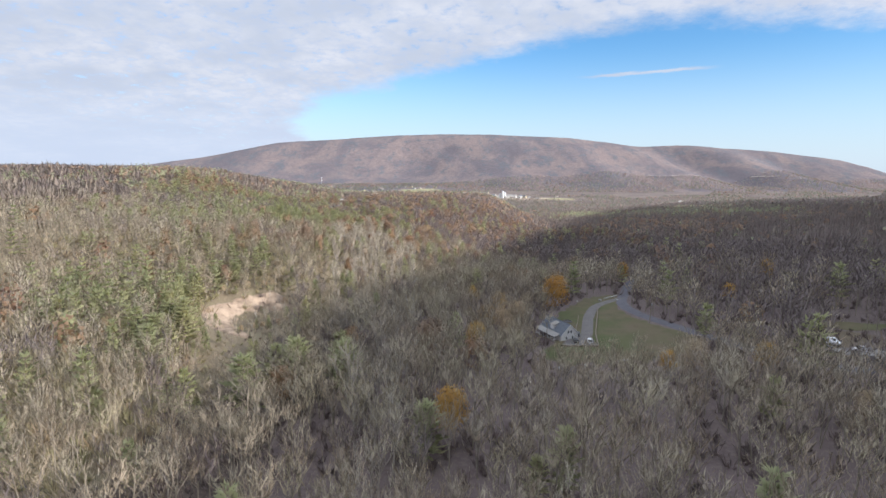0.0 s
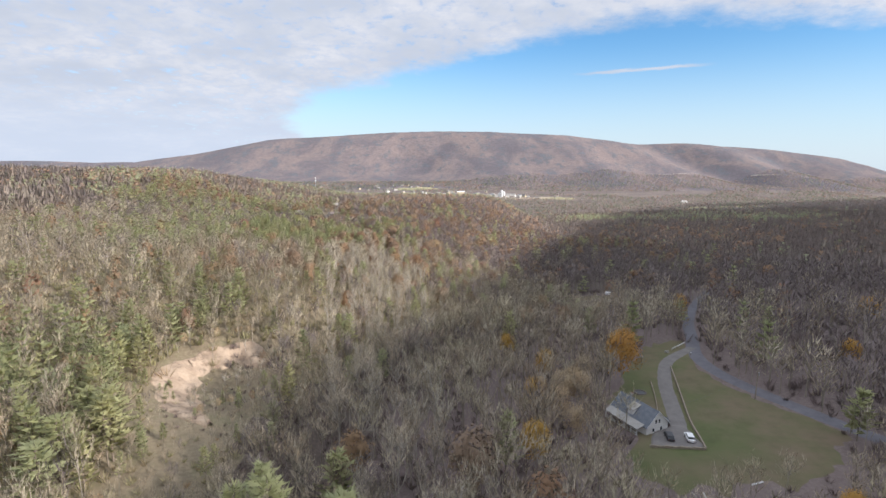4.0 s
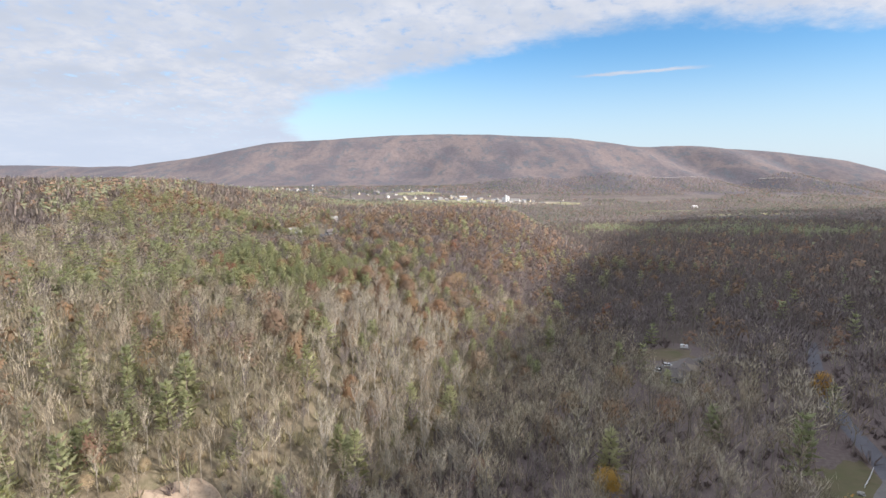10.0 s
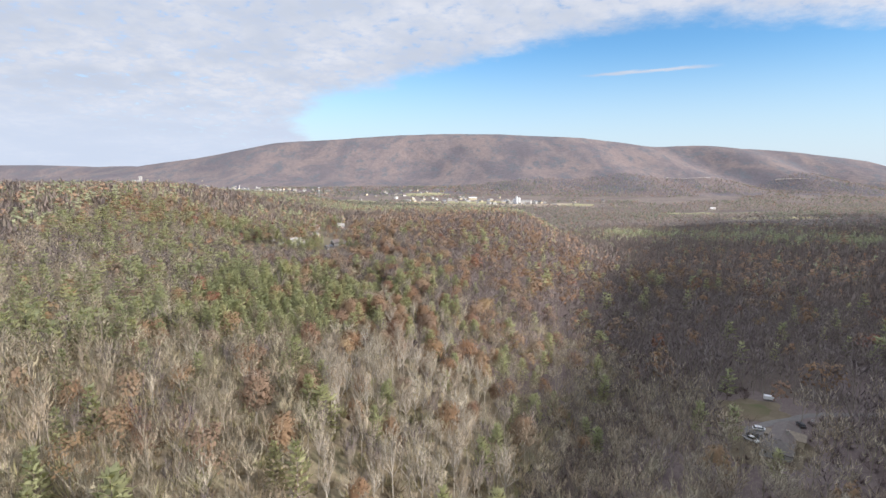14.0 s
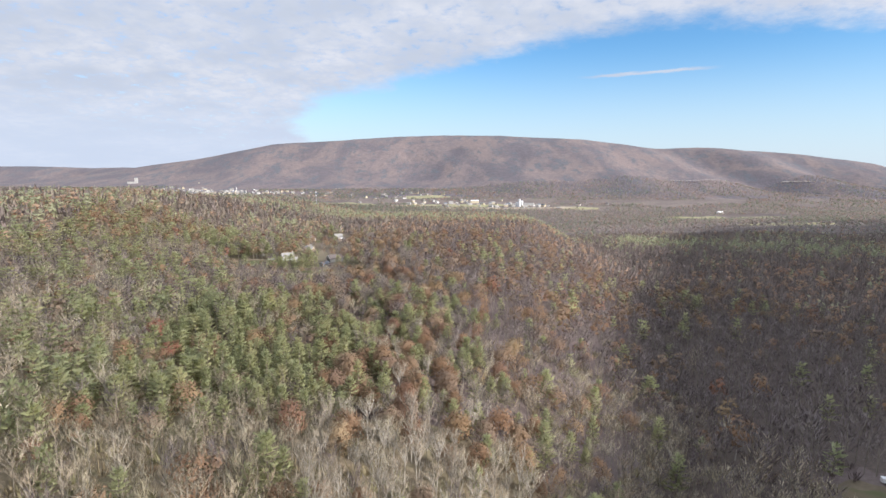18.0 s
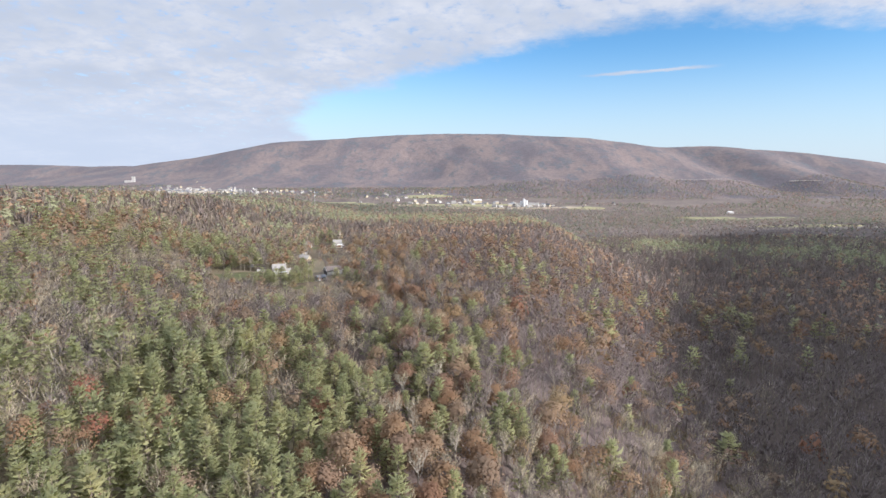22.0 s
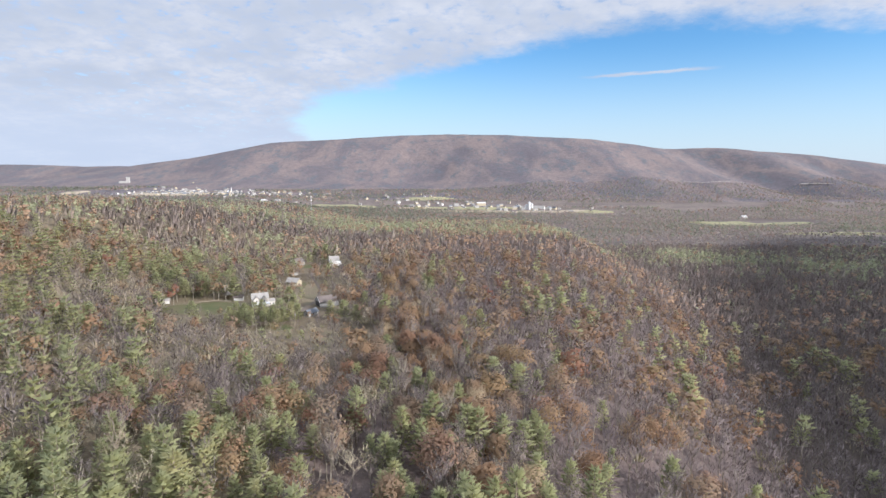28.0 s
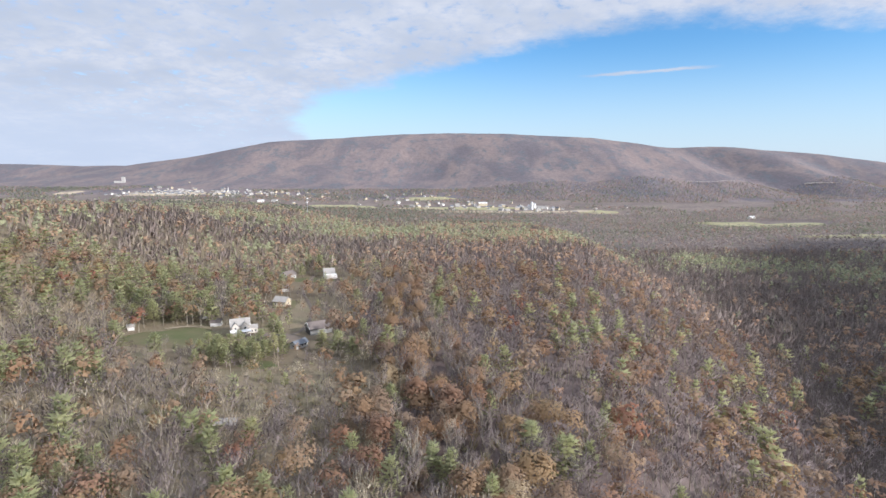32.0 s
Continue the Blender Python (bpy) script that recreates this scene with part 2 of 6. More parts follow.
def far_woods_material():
    """Woods some kilometres off: bare crowns with stands of pine and oak, blued for haze."""
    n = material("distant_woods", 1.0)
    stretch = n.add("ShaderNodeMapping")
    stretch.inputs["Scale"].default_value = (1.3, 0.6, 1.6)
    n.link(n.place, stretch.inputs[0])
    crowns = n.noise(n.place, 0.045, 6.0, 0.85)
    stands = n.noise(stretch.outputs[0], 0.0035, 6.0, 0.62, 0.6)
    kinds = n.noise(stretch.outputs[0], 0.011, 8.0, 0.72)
    # haze is mixed into these bluish tones
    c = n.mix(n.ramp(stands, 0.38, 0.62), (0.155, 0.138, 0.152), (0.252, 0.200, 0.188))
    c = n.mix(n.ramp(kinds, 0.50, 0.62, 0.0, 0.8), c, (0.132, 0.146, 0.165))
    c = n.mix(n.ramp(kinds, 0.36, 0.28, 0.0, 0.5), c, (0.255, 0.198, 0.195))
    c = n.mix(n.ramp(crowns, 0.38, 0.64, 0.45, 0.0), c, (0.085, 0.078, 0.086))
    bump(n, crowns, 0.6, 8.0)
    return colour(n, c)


def valley_material():
    """The valley floor: brush, dry grass and pasture in long strips."""
    n = material("valley_floor", 1.0)
    stretch = n.add("ShaderNodeMapping")
    stretch.inputs["Scale"].default_value = (0.7, 0.8, 1.0)
    n.link(n.place, stretch.inputs[0])
    v, w = n.noise(stretch.outputs[0], 0.012, 6.0, 0.6), n.noise(n.place, 0.05, 6.0, 0.75)
    c = n.mix(n.ramp(v, 0.38, 0.6), (0.165, 0.135, 0.125), (0.225, 0.185, 0.16))
    c = n.mix(n.ramp(v, 0.58, 0.68, 0.0, 0.6), c, (0.19, 0.19, 0.13))
    c = n.mix(n.ramp(w, 0.4, 0.65, 0.0, 0.7), c, (0.12, 0.10, 0.094))
    return colour(n, c)


def plain(name, a, b, scale=0.4, rough=0.9, relief=0.0, metal=0.0, fine=6.0):
    n = material(name, rough, metal)
    v = n.noise(n.place, scale, 5.0, 0.65)
    w = n.noise(n.place, scale * fine, 4.0, 0.7)
    c = n.mix(n.ramp(v, 0.32, 0.68), a, b)
    c = n.mix(n.ramp(w, 0.4, 0.75, 0.0, 0.35), c, tuple(0.55 * x for x in a))
    if relief:
        bump(n, w, 0.5, relief)
    return colour(n, c)


# leaf cover by zone, its tone also lightened or darkened for sun and shade
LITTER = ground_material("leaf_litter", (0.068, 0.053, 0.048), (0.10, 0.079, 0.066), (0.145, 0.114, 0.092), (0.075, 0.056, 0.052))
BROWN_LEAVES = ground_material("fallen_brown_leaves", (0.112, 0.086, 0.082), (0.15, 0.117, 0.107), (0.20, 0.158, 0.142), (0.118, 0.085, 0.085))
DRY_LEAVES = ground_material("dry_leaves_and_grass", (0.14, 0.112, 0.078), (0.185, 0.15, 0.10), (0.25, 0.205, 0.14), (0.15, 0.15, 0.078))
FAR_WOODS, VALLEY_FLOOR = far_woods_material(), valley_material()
LAWN = plain("autumn_lawn", (0.095, 0.112, 0.045), (0.165, 0.125, 0.084), 0.028, 0.95, 0.04)
ASPHALT = plain("worn_asphalt", (0.125, 0.12, 0.135), (0.155, 0.15, 0.165), 0.3, 0.85, 0.01)
GRAVEL = plain("grey_gravel", (0.165, 0.152, 0.145), (0.21, 0.193, 0.18), 0.35, 0.95, 0.03)
n_sand = material("bare_sand", 0.95)
sand_soft, sand_fine = n_sand.noise(n_sand.place, 0.16, 6.0, 0.65), n_sand.noise(n_sand.place, 1.3, 6.0, 0.7)
sand_c = n_sand.mix(n_sand.ramp(sand_soft, 0.35, 0.6), (0.30, 0.225, 0.165), (0.43, 0.335, 0.25))
sand_c = n_sand.mix(n_sand.ramp(n_sand.noise(n_sand.place, 0.33, 7.0, 0.75), 0.50, 0.66, 0.0, 0.75), sand_c, (0.15, 0.105, 0.08))
sand_c = n_sand.mix(n_sand.ramp(sand_fine, 0.45, 0.75, 0.0, 0.5), sand_c, (0.20, 0.145, 0.11))
bump(n_sand, sand_fine, 0.6, 0.3)
SAND = colour(n_sand, sand_c)
DIRT = plain("packed_dirt", (0.15, 0.122, 0.10), (0.20, 0.165, 0.135), 0.3, 0.95, 0.03)
FIELD = plain("hay_field", (0.29, 0.28, 0.16), (0.36, 0.33, 0.20), 0.02, 1.0)
STUBBLE = plain("dry_stubble", (0.37, 0.31, 0.23), (0.44, 0.37, 0.28), 0.02, 1.0)
WHITE = plain("white_siding", (0.66, 0.645, 0.62), (0.74, 0.725, 0.70), 0.5, 0.6)
TAN = plain("tan_siding", (0.50, 0.43, 0.31), (0.56, 0.49, 0.36), 0.5, 0.7)
CREAM = plain("cream_siding", (0.55, 0.51, 0.455), (0.63, 0.59, 0.53), 0.5, 0.7)
GREYWALL = plain("grey_siding", (0.42, 0.41, 0.39), (0.48, 0.47, 0.45), 0.5, 0.7)
SHINGLE = plain("slate_grey_shingles", (0.13, 0.145, 0.17), (0.18, 0.195, 0.22), 0.8, 0.8, 0.02)
BROWN_ROOF = plain("brown_shingles", (0.15, 0.125, 0.115), (0.20, 0.17, 0.155), 0.8, 0.8, 0.02)
PALE_ROOF = plain("pale_grey_roof", (0.30, 0.285, 0.265), (0.37, 0.35, 0.325), 0.4, 0.7)
WOOD = plain("weathered_wood", (0.23, 0.19, 0.15), (0.32, 0.27, 0.21), 1.2, 0.85, 0.01)
WORN_ROOF = plain("worn_grey_shingles", (0.135, 0.118, 0.108), (0.185, 0.165, 0.15), 0.8, 0.9, 0.02)
STONE = plain("grey_stone", (0.30, 0.28, 0.25), (0.42, 0.39, 0.35), 0.7, 0.9, 0.03)
DARKPAINT = plain("dark_paint", (0.045, 0.045, 0.05), (0.06, 0.06, 0.065), 1.0, 0.35)
WHITEPAINT = plain("white_paint", (0.76, 0.76, 0.76), (0.82, 0.82, 0.82), 1.0, 0.3)
RED = plain("barn_red", (0.26, 0.12, 0.09), (0.32, 0.16, 0.12), 0.8, 0.8)
METAL = plain("galvanised_metal", (0.55, 0.56, 0.58), (0.62, 0.63, 0.65), 0.8, 0.4, 0.0, 0.8)
RUBBER = plain("black_rubber", (0.025, 0.025, 0.025), (0.035, 0.035, 0.035), 2.0, 0.8)
ROCK = plain("quarried_rock", (0.34, 0.30, 0.28), (0.46, 0.42, 0.39), 0.03, 0.95)
n_glass = material("window_glass", 0.06)
n_glass.bsdf.inputs["Specular IOR Level"].default_value = 0.6
GLASS = colour(n_glass, (0.03, 0.035, 0.04))


# ---- the lie of the land ----
table = np.random.RandomState(7).rand(256, 256)


def grain(x, y, size, seed=0):
    """Smooth noise from 0 to 1 over the plan."""
    x, y = np.asarray(x, float) / size + 17.3 * seed, np.asarray(y, float) / size + 5.1 * seed
    i, j = np.floor(x).astype(int), np.floor(y).astype(int)
    u, v = x - i, y - j
    u, v = u * u * (3 - 2 * u), v * v * (3 - 2 * v)
    t = lambda a, b: table[(i + a) % 256, (j + b) % 256]
    return (t(0, 0) * (1 - u) + t(1, 0) * u) * (1 - v) + (t(0, 1) * (1 - u) + t(1, 1) * u) * v


def step(v):
    v = np.clip(v, 0.0, 1.0)
    return v * v * (3 - 2 * v)


def ravine(y):
    """The creek's line: x and z along y."""
    return (np.interp(y, [60, 240, 350, 453, 565, 690, 780, 1000], [-70, -42, 20, 78, 104, 150, 172, 215]),
            np.interp(y, [60, 240, 350, 453, 565, 690, 780, 1000], [-5, -11, -17, -27, -28, -31, -34, -46]))


CREST_X = [-3300, -2750, -2400, -2000, -1700, -1390, -900, -710, -20, 430, 1020, 1330, 1450, 1540, 1820, 2180, 2500, 2800, 2920, 2990, 3080, 3200, 3600]
CREST_Z = [-70, 25, 85, 150, 205, 260, 306, 320, 344, 342, 313, 277, 258, 246, 252, 228, 207, 172, 150, 110, 75, 35, -20]


def crest_line(x):
    return 4430 - 0.17 * np.maximum(x, 0) + 0.02 * np.minimum(x, 0)


def height(x, y):
    x, y = np.asarray(x, float), np.asarray(y, float)
    xr, zr = ravine(y)
    # the wooded slope west of the creek, up to a shelf
    shelf = -2 + 12 * step((y - 236) / 60) - 2 * step((y - 400) / 120) + 5 * step((-85 - x) / 60) * step((y - 250) / 40) * (1 - step((y - 430) / 120))
    left = zr + (shelf - zr) * step((xr - x) / (60 + 0.36 * np.clip(y - 250, 0, 230)))
    # the side east of the creek
    d = np.maximum(x - xr, 0)
    right = zr + (0.055 + 0.05 * step((y - 390) / 90)) * np.minimum(d, 130) + 0.085 * np.maximum(d - 130, 0) - 0.045 * np.maximum(d - 420, 0)
    z = np.where(x < xr, left, right)
    # steep hill, east of all that is seen, added to cast the shade
    n = (x + 65) * 0.88 - (y - 240) * 0.48
    s = (x + 65) * 0.48 + (y - 240) * 0.88
    on = step((s - 650) / 300)
    shade_hill = (250 - 42 * np.clip((-40 - s) / 95, 0, 1) + 7 * step((s - 220) / 60) + 8 * step((s - 330) / 300) + 14 * (grain(s, n, 45, 4) - 0.5)) * step((n - 345 - 115 * on) / (330 - 130 * on)) * (1 - step((s - 1150) / 320))
    z = z + shade_hill
    # the long fall to the wide valley
    f = np.clip((y - 900 - 200 * step((-200 - x) / 200)) / 1230, 0, 1)
    away = 0.5 * f + 0.5 * step(f)
    z = z * (1 - away) + (-78 + 14 * (grain(x, y, 420, 3) - 0.5) + 34 * step((y - 1900) / 1500)) * away
    # the wooded hill to the west, with a hollow for the farm
    hollow = step((y - 540) / 60) * (1 - step((y - 790) / 80))
    west = (22 + 19 * step((y - 480) / 180)) * step((-150 - 60 * hollow - x) / (230 - 80 * hollow))
    z = z + west * (1 - 0.65 * step((y - 750) / 400) - 0.35 * step((y - 1200) / 500)) * step((y + 100) / 300)
    # hummocks
    z = z + 3.0 * (grain(x, y, 60, 1) - 0.5) * step((y - 260) / 100) + 22 * (grain(x, y, 520, 2) - 0.5) * step((y - 1000) / 800)
    # the long mountain
    cl, top = crest_line(x), np.interp(x, CREST_X, CREST_Z)
    foot = 3200 - 500 * step((x + 300) / 1000)
    f = np.clip((y - foot) / (cl - foot), 0, 1)
    fold = grain(x + 0.25 * y, y * 0.35, 330, 5) - 0.5 + 0.5 * (grain(x, y * 0.5, 140, 6) - 0.5)
    up = 0.14 * f + 0.86 * step(f) ** 1.45
    m = (top + 44) * (up + 0.065 * fold * np.sin(np.pi * np.clip(f, 0, 1)) ** 1.2)
    for gx_, gw, gd in ((1560, 150, -0.20), (2230, 130, -0.19), (1880, 170, 0.13), (-350, 260, -0.04), (760, 200, 0.05)):
        m = m + (top + 44) * gd * np.exp(-((x - gx_ - 0.25 * (cl - y)) / gw) ** 2) * np.sin(np.pi * f)
    m = np.where(y > cl, (top + 44) * (1 - 0.2 * step((y - cl) / 700)), m)
    z = z + np.maximum(m, 0) * step((y - foot) / 200)
    # a low ridge behind it, to the west
    z = z + 105 * step((y - 4250) / 450) * step((-2350 - x) / 800) * (0.9 + 0.25 * grain(x, y * 0, 700, 8))
    # the sand pit
    pit = step(1.25 - np.hypot((x + 88) / 19, (y - 226) / 31))
    z = z - 7.0 * pit * step((252 + 3 * grain(x, y, 6, 9) - y) / 9)
    return z


def at(x, y):
    return float(height(x, y))


def spread(lo, hi, fine_lo, fine_hi, fine, grow, most):
    """Grid lines, close together in the middle and wider outwards."""
    mid = list(np.arange(fine_lo, fine_hi + 0.1, fine))
    out, g, v = [], fine, fine_hi
    while v < hi:
        g = min(g * grow, most)
        v += g
        out.append(v)
    back, g, v = [], fine, fine_lo
    while v > lo:
        g = min(g * grow, most)
        v -= g
        back.append(v)
    return np.array(back[::-1] + mid + out)


def mesh_of(name, verts, faces, mats, smooth=False, index=None, normals=None):
    """A mesh from arrays, with triangles or quads alone."""
    me = bpy.data.meshes.new(name)
    verts, faces = np.asarray(verts, np.float32), np.asarray(faces, np.int32)
    k = faces.shape[1]
    me.vertices.add(len(verts)), me.loops.add(faces.size), me.polygons.add(len(faces))
    me.vertices.foreach_set("co", verts.ravel())
    me.loops.foreach_set("vertex_index", faces.ravel())
    me.polygons.foreach_set("loop_start", np.arange(0, faces.size, k, dtype=np.int32))
    if smooth:
        me.polygons.foreach_set("use_smooth", np.ones(len(faces), bool))
    for m in mats:
        me.materials.append(m)
    if index is not None:
        me.polygons.foreach_set("material_index", np.asarray(index, np.int32))
    me.update(calc_edges=True)
    if normals is not None:
        me.attributes.new("custom_normal", "FLOAT_VECTOR", "POINT").data.foreach_set("vector", np.asarray(normals, np.float32).ravel())
    return me


gx, gy = spread(-5200, 5200, -230, 230, 5.0, 1.09, 60.0), spread(-900, 4990, 90, 700, 5.0, 1.05, 44.0)
X, Y = np.meshgrid(gx, gy)
Z = height(X, Y)
w, h = len(gx), len(gy)
a = (np.arange(h - 1)[:, None] * w + np.arange(w - 1)[None]).ravel()
quads = np.stack([a, a + 1, a + 1 + w, a + w], 1)
mid_x, mid_y = (X[:-1, :-1] + X[1:, 1:]).ravel() / 2, (Y[:-1, :-1] + Y[1:, 1:]).ravel() / 2
# zones of leaf cover; their tones carry some of the sun and shade
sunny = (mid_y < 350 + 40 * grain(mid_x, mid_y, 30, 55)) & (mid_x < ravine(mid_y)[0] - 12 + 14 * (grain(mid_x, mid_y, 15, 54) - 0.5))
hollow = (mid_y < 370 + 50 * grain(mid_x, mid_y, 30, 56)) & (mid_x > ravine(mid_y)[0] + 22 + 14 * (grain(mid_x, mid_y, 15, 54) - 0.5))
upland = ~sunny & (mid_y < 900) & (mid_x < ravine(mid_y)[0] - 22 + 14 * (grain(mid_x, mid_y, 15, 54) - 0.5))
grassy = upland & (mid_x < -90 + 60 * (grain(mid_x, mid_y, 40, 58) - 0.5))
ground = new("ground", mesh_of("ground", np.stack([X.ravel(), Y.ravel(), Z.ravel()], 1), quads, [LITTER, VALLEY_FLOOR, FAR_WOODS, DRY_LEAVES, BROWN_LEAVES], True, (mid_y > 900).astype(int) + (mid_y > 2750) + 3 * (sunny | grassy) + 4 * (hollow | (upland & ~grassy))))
tagged(ground, "brown leaf-covered woodland ground rising to a long mountain", "ground", kind="structure")


def part(name, bm, mat, parent=None, label=""):
    me = bpy.data.meshes.new(name)
    bm.to_mesh(me)
    bm.free()
    me.materials.append(mat)
    ob = new(name, me)
    ob.parent = parent
    if label:
        tagged(ob, label)
    return ob


def part_arrays(name, verts, faces, mat, parent=None, label="", smooth=False, normals=None):
    ob = new(name, mesh_of(name, verts, faces, [mat], smooth, None, normals))
    ob.parent = parent
    if label:
        tagged(ob, label)
    return ob


# ---- ways and clearings ----
ROAD = [(260, 78), (200, 101), (160, 115), (136, 126), (119, 138), (109.5, 148), (104.8, 160.6), (101.2, 171.5), (97.4, 182.5), (93.9, 194), (90.8, 205), (88.2, 218), (87.8, 232), (90.8, 245), (99, 263), (112, 293), (128, 322), (146, 350), (170, 385)]
DRIVE = [(93, 250.5), (86.5, 245.5), (79.8, 239.5), (73.2, 231), (66.2, 215), (62, 202), (57.5, 187.5), (53.2, 178), (51, 174.5)]
GARDEN = [(40, 198), (52, 219), (66, 243), (82, 262), (94, 265), (90, 249), (85, 234), (84.5, 218), (87.5, 204), (91, 192), (95.5, 178), (86, 163), (72, 154), (50, 153), (35, 157), (36, 168), (43, 180), (44, 190)]


def rounded(points, step_m=1.5):
    """A smooth line through the points."""
    p = [Vector((*q, 0)) for q in points]
    p = [p[0] * 2 - p[1]] + p + [p[-1] * 2 - p[-2]]
    out = []
    for b0, b1, b2, b3 in zip(p, p[1:], p[2:], p[3:]):
        k = max(2, int((b2 - b1).length / step_m))
        for i in range(k):
            t = i / k
            out.append(0.5 * ((2 * b1) + (b2 - b0) * t + (2 * b0 - 5 * b1 + 4 * b2 - b3) * t * t + (3 * b1 - b0 - 3 * b2 + b3) * t ** 3))
    out.append(p[-2])
    return np.array([v[:2] for v in out])


def strip(points, wide, lift, cross=5, ragged=0.0):
    line = rounded(points)
    d = np.gradient(line, axis=0)
    d /= np.linalg.norm(d, axis=1)[:, None]
    side = np.stack([d[:, 1], -d[:, 0]], 1)
    rnd = np.random.RandomState(3)
    rows = []
    for f in np.linspace(-0.5, 0.5, cross):
        off = wide * f + ragged * (rnd.rand(len(line)) - 0.5) * (abs(f) > 0.49)
        q = line + side * (off[:, None] if ragged else wide * f)
        rows.append(np.stack([q[:, 0], q[:, 1], height(q[:, 0], q[:, 1]) + lift - (0.25 if abs(f) > 0.49 else 0)], 1))
    v = np.concatenate(rows)
    m = len(line)
    i = (np.arange(cross - 1)[:, None] * m + np.arange(m - 1)[None]).ravel()
    return v, np.stack([i, i + 1, i + 1 + m, i + m], 1)


def patch(cx, cy, rx, ry, turn, lift, seed, rough=0.16, rings=7, spokes=40):
    """A rounded clearing laid over the ground."""
    v, f = [(cx, cy)], []
    a = np.linspace(0, 2 * np.pi, spokes, endpoint=False)
    edge_r = 1 + rough * (grain(np.cos(a) * 2 + 9, np.sin(a) * 2 + 9, 1.0, seed) - 0.5) * 2
    c, s = math.cos(radians(turn)), math.sin(radians(turn))
    q = [np.array([[cx, cy]])]
    for r in np.linspace(1 / rings, 1, rings):
        ex, ey = rx * r * np.cos(a) * edge_r, ry * r * np.sin(a) * edge_r
        q.append(np.stack([cx + c * ex - s * ey, cy + s * ex + c * ey], 1))
    p = np.concatenate(q)
    z = height(p[:, 0], p[:, 1]) + lift
    z[-spokes:] -= lift + 0.15
    tri = [(0, 1 + k, 1 + (k + 1) % spokes) for k in range(spokes)]
    for r in range(rings - 1):
        b0, b1 = 1 + r * spokes, 1 + (r + 1) * spokes
        for k in range(spokes):
            k2 = (k + 1) % spokes
            tri += [(b0 + k, b1 + k, b1 + k2), (b0 + k, b1 + k2, b0 + k2)]
    return np.column_stack([p, z]), np.array(tri)


def glade(outline, lift, seed, ragged=0.08, rings=14):
    """Open ground with a free outline, filled from its middle."""
    line = rounded(outline + outline[:1], 1.5)[:-1]
    mid = line.mean(0)
    n = len(line)
    q = [mid[None]]
    for r in np.linspace(1 / rings, 1, rings):
        wob = 1 + ragged * (grain(line[:, 0], line[:, 1], 3.0, seed) - 0.5) * 2
        q.append(mid + (line - mid) * (r * wob)[:, None])
    p = np.concatenate(q)
    z = height(p[:, 0], p[:, 1]) + lift
    z[-n:] -= lift + 0.15
    tri = [(0, 1 + k, 1 + (k + 1) % n) for k in range(n)]
    for r in range(rings - 1):
        b0, b1 = 1 + r * n, 1 + (r + 1) * n
        for k in range(n):
            k2 = (k + 1) % n
            tri += [(b0 + k, b1 + k, b1 + k2), (b0 + k, b1 + k2, b0 + k2)]
    return np.column_stack([p, z]), np.array(tri)


def inside(outline, x, y):
    """True where a place of the plan lies within an outline."""
    out = np.zeros(np.shape(x), bool)
    for (xa, ya), (xb, yb) in zip(outline, outline[1:] + outline[:1]):
        if ya != yb:
            out ^= ((ya > y) != (yb > y)) & (x < (xb - xa) * (y - ya) / (yb - ya) + xa)
    return out


def bank(points, wides, lift, seed):
    """A band of bare earth of changing width, its edges worn and sunk into the ground."""
    line = rounded(points, 1.2)
    d = np.gradient(line, axis=0)
    d /= np.linalg.norm(d, axis=1)[:, None]
    side = np.stack([d[:, 1], -d[:, 0]], 1)
    wide = np.interp(np.linspace(0, len(wides) - 1, len(line)), range(len(wides)), wides)
    rows = []
    for f in np.linspace(-0.5, 0.5, 15):
        off = wide * f * (1 + 0.5 * (grain(line[:, 0] + 40 * (f > 0), line[:, 1], 4.0, seed) - 0.5))
        q = line + side * off[:, None]
        rough = 1.2 * (grain(q[:, 0], q[:, 1], 4.2, seed + 1) - 0.5) + 0.6 * (grain(q[:, 0], q[:, 1], 1.1, seed + 2) - 0.5)
        z = height(q[:, 0], q[:, 1]) + lift * (1 - (2 * abs(f)) ** 2) + rough - 0.35 * (abs(f) > 0.49)
        rows.append(np.column_stack([q, z]))
    m = len(line)
    i = (np.arange(14)[:, None] * m + np.arange(m - 1)[None]).ravel()
    return np.concatenate(rows), np.stack([i, i + 1, i + 1 + m, i + m], 1)


def lay(name, geo, mat, label, category, kind="structure"):
    ob = part_arrays(name, *geo, mat, None, "", True)
    return tagged(ob, label, category, kind=kind)


lay("road", strip(ROAD, 5.4, 0.22), ASPHALT, "narrow worn grey asphalt lane curving into the woods", "road")
lay("driveway", strip(DRIVE, 5.4, 0.27, 5, 0.3), GRAVEL, "pale grey gravel driveway beside a low wall", "driveway")
CLEAR = [  # x, y, half-widths, turn: open ground
    (70, 208, 15, 46, -14), (48, 165, 17, 14, 20), (80, 185, 14, 22, 0), (133, 152, 15, 9, -20), (150, 176, 13, 7, -20),
    (88, 374, 12, 12, -20), (79, 343, 11, 14, -38), (-98, 225, 8, 17, 12), (-84, 242, 11, 5, 0), (-83, 200, 9, 13, 35), (-82, 222, 8, 14, 0),
    (-189, 630, 26, 19, -12), (-158, 628, 16, 13, 0), (-130, 626, 13, 18, 10), (-160, 689, 10, 12, 0), (-149, 765, 12, 9, 0), (-178, 763, 10, 8, 0),
    (-140, 596, 9, 6, 0), (-157, 722, 5, 40, 10), (-137, 652, 5, 25, 10)]
GRASS = plain("rough_dry_grass", (0.14, 0.112, 0.075), (0.195, 0.155, 0.105), 0.12, 0.95, 0.05)
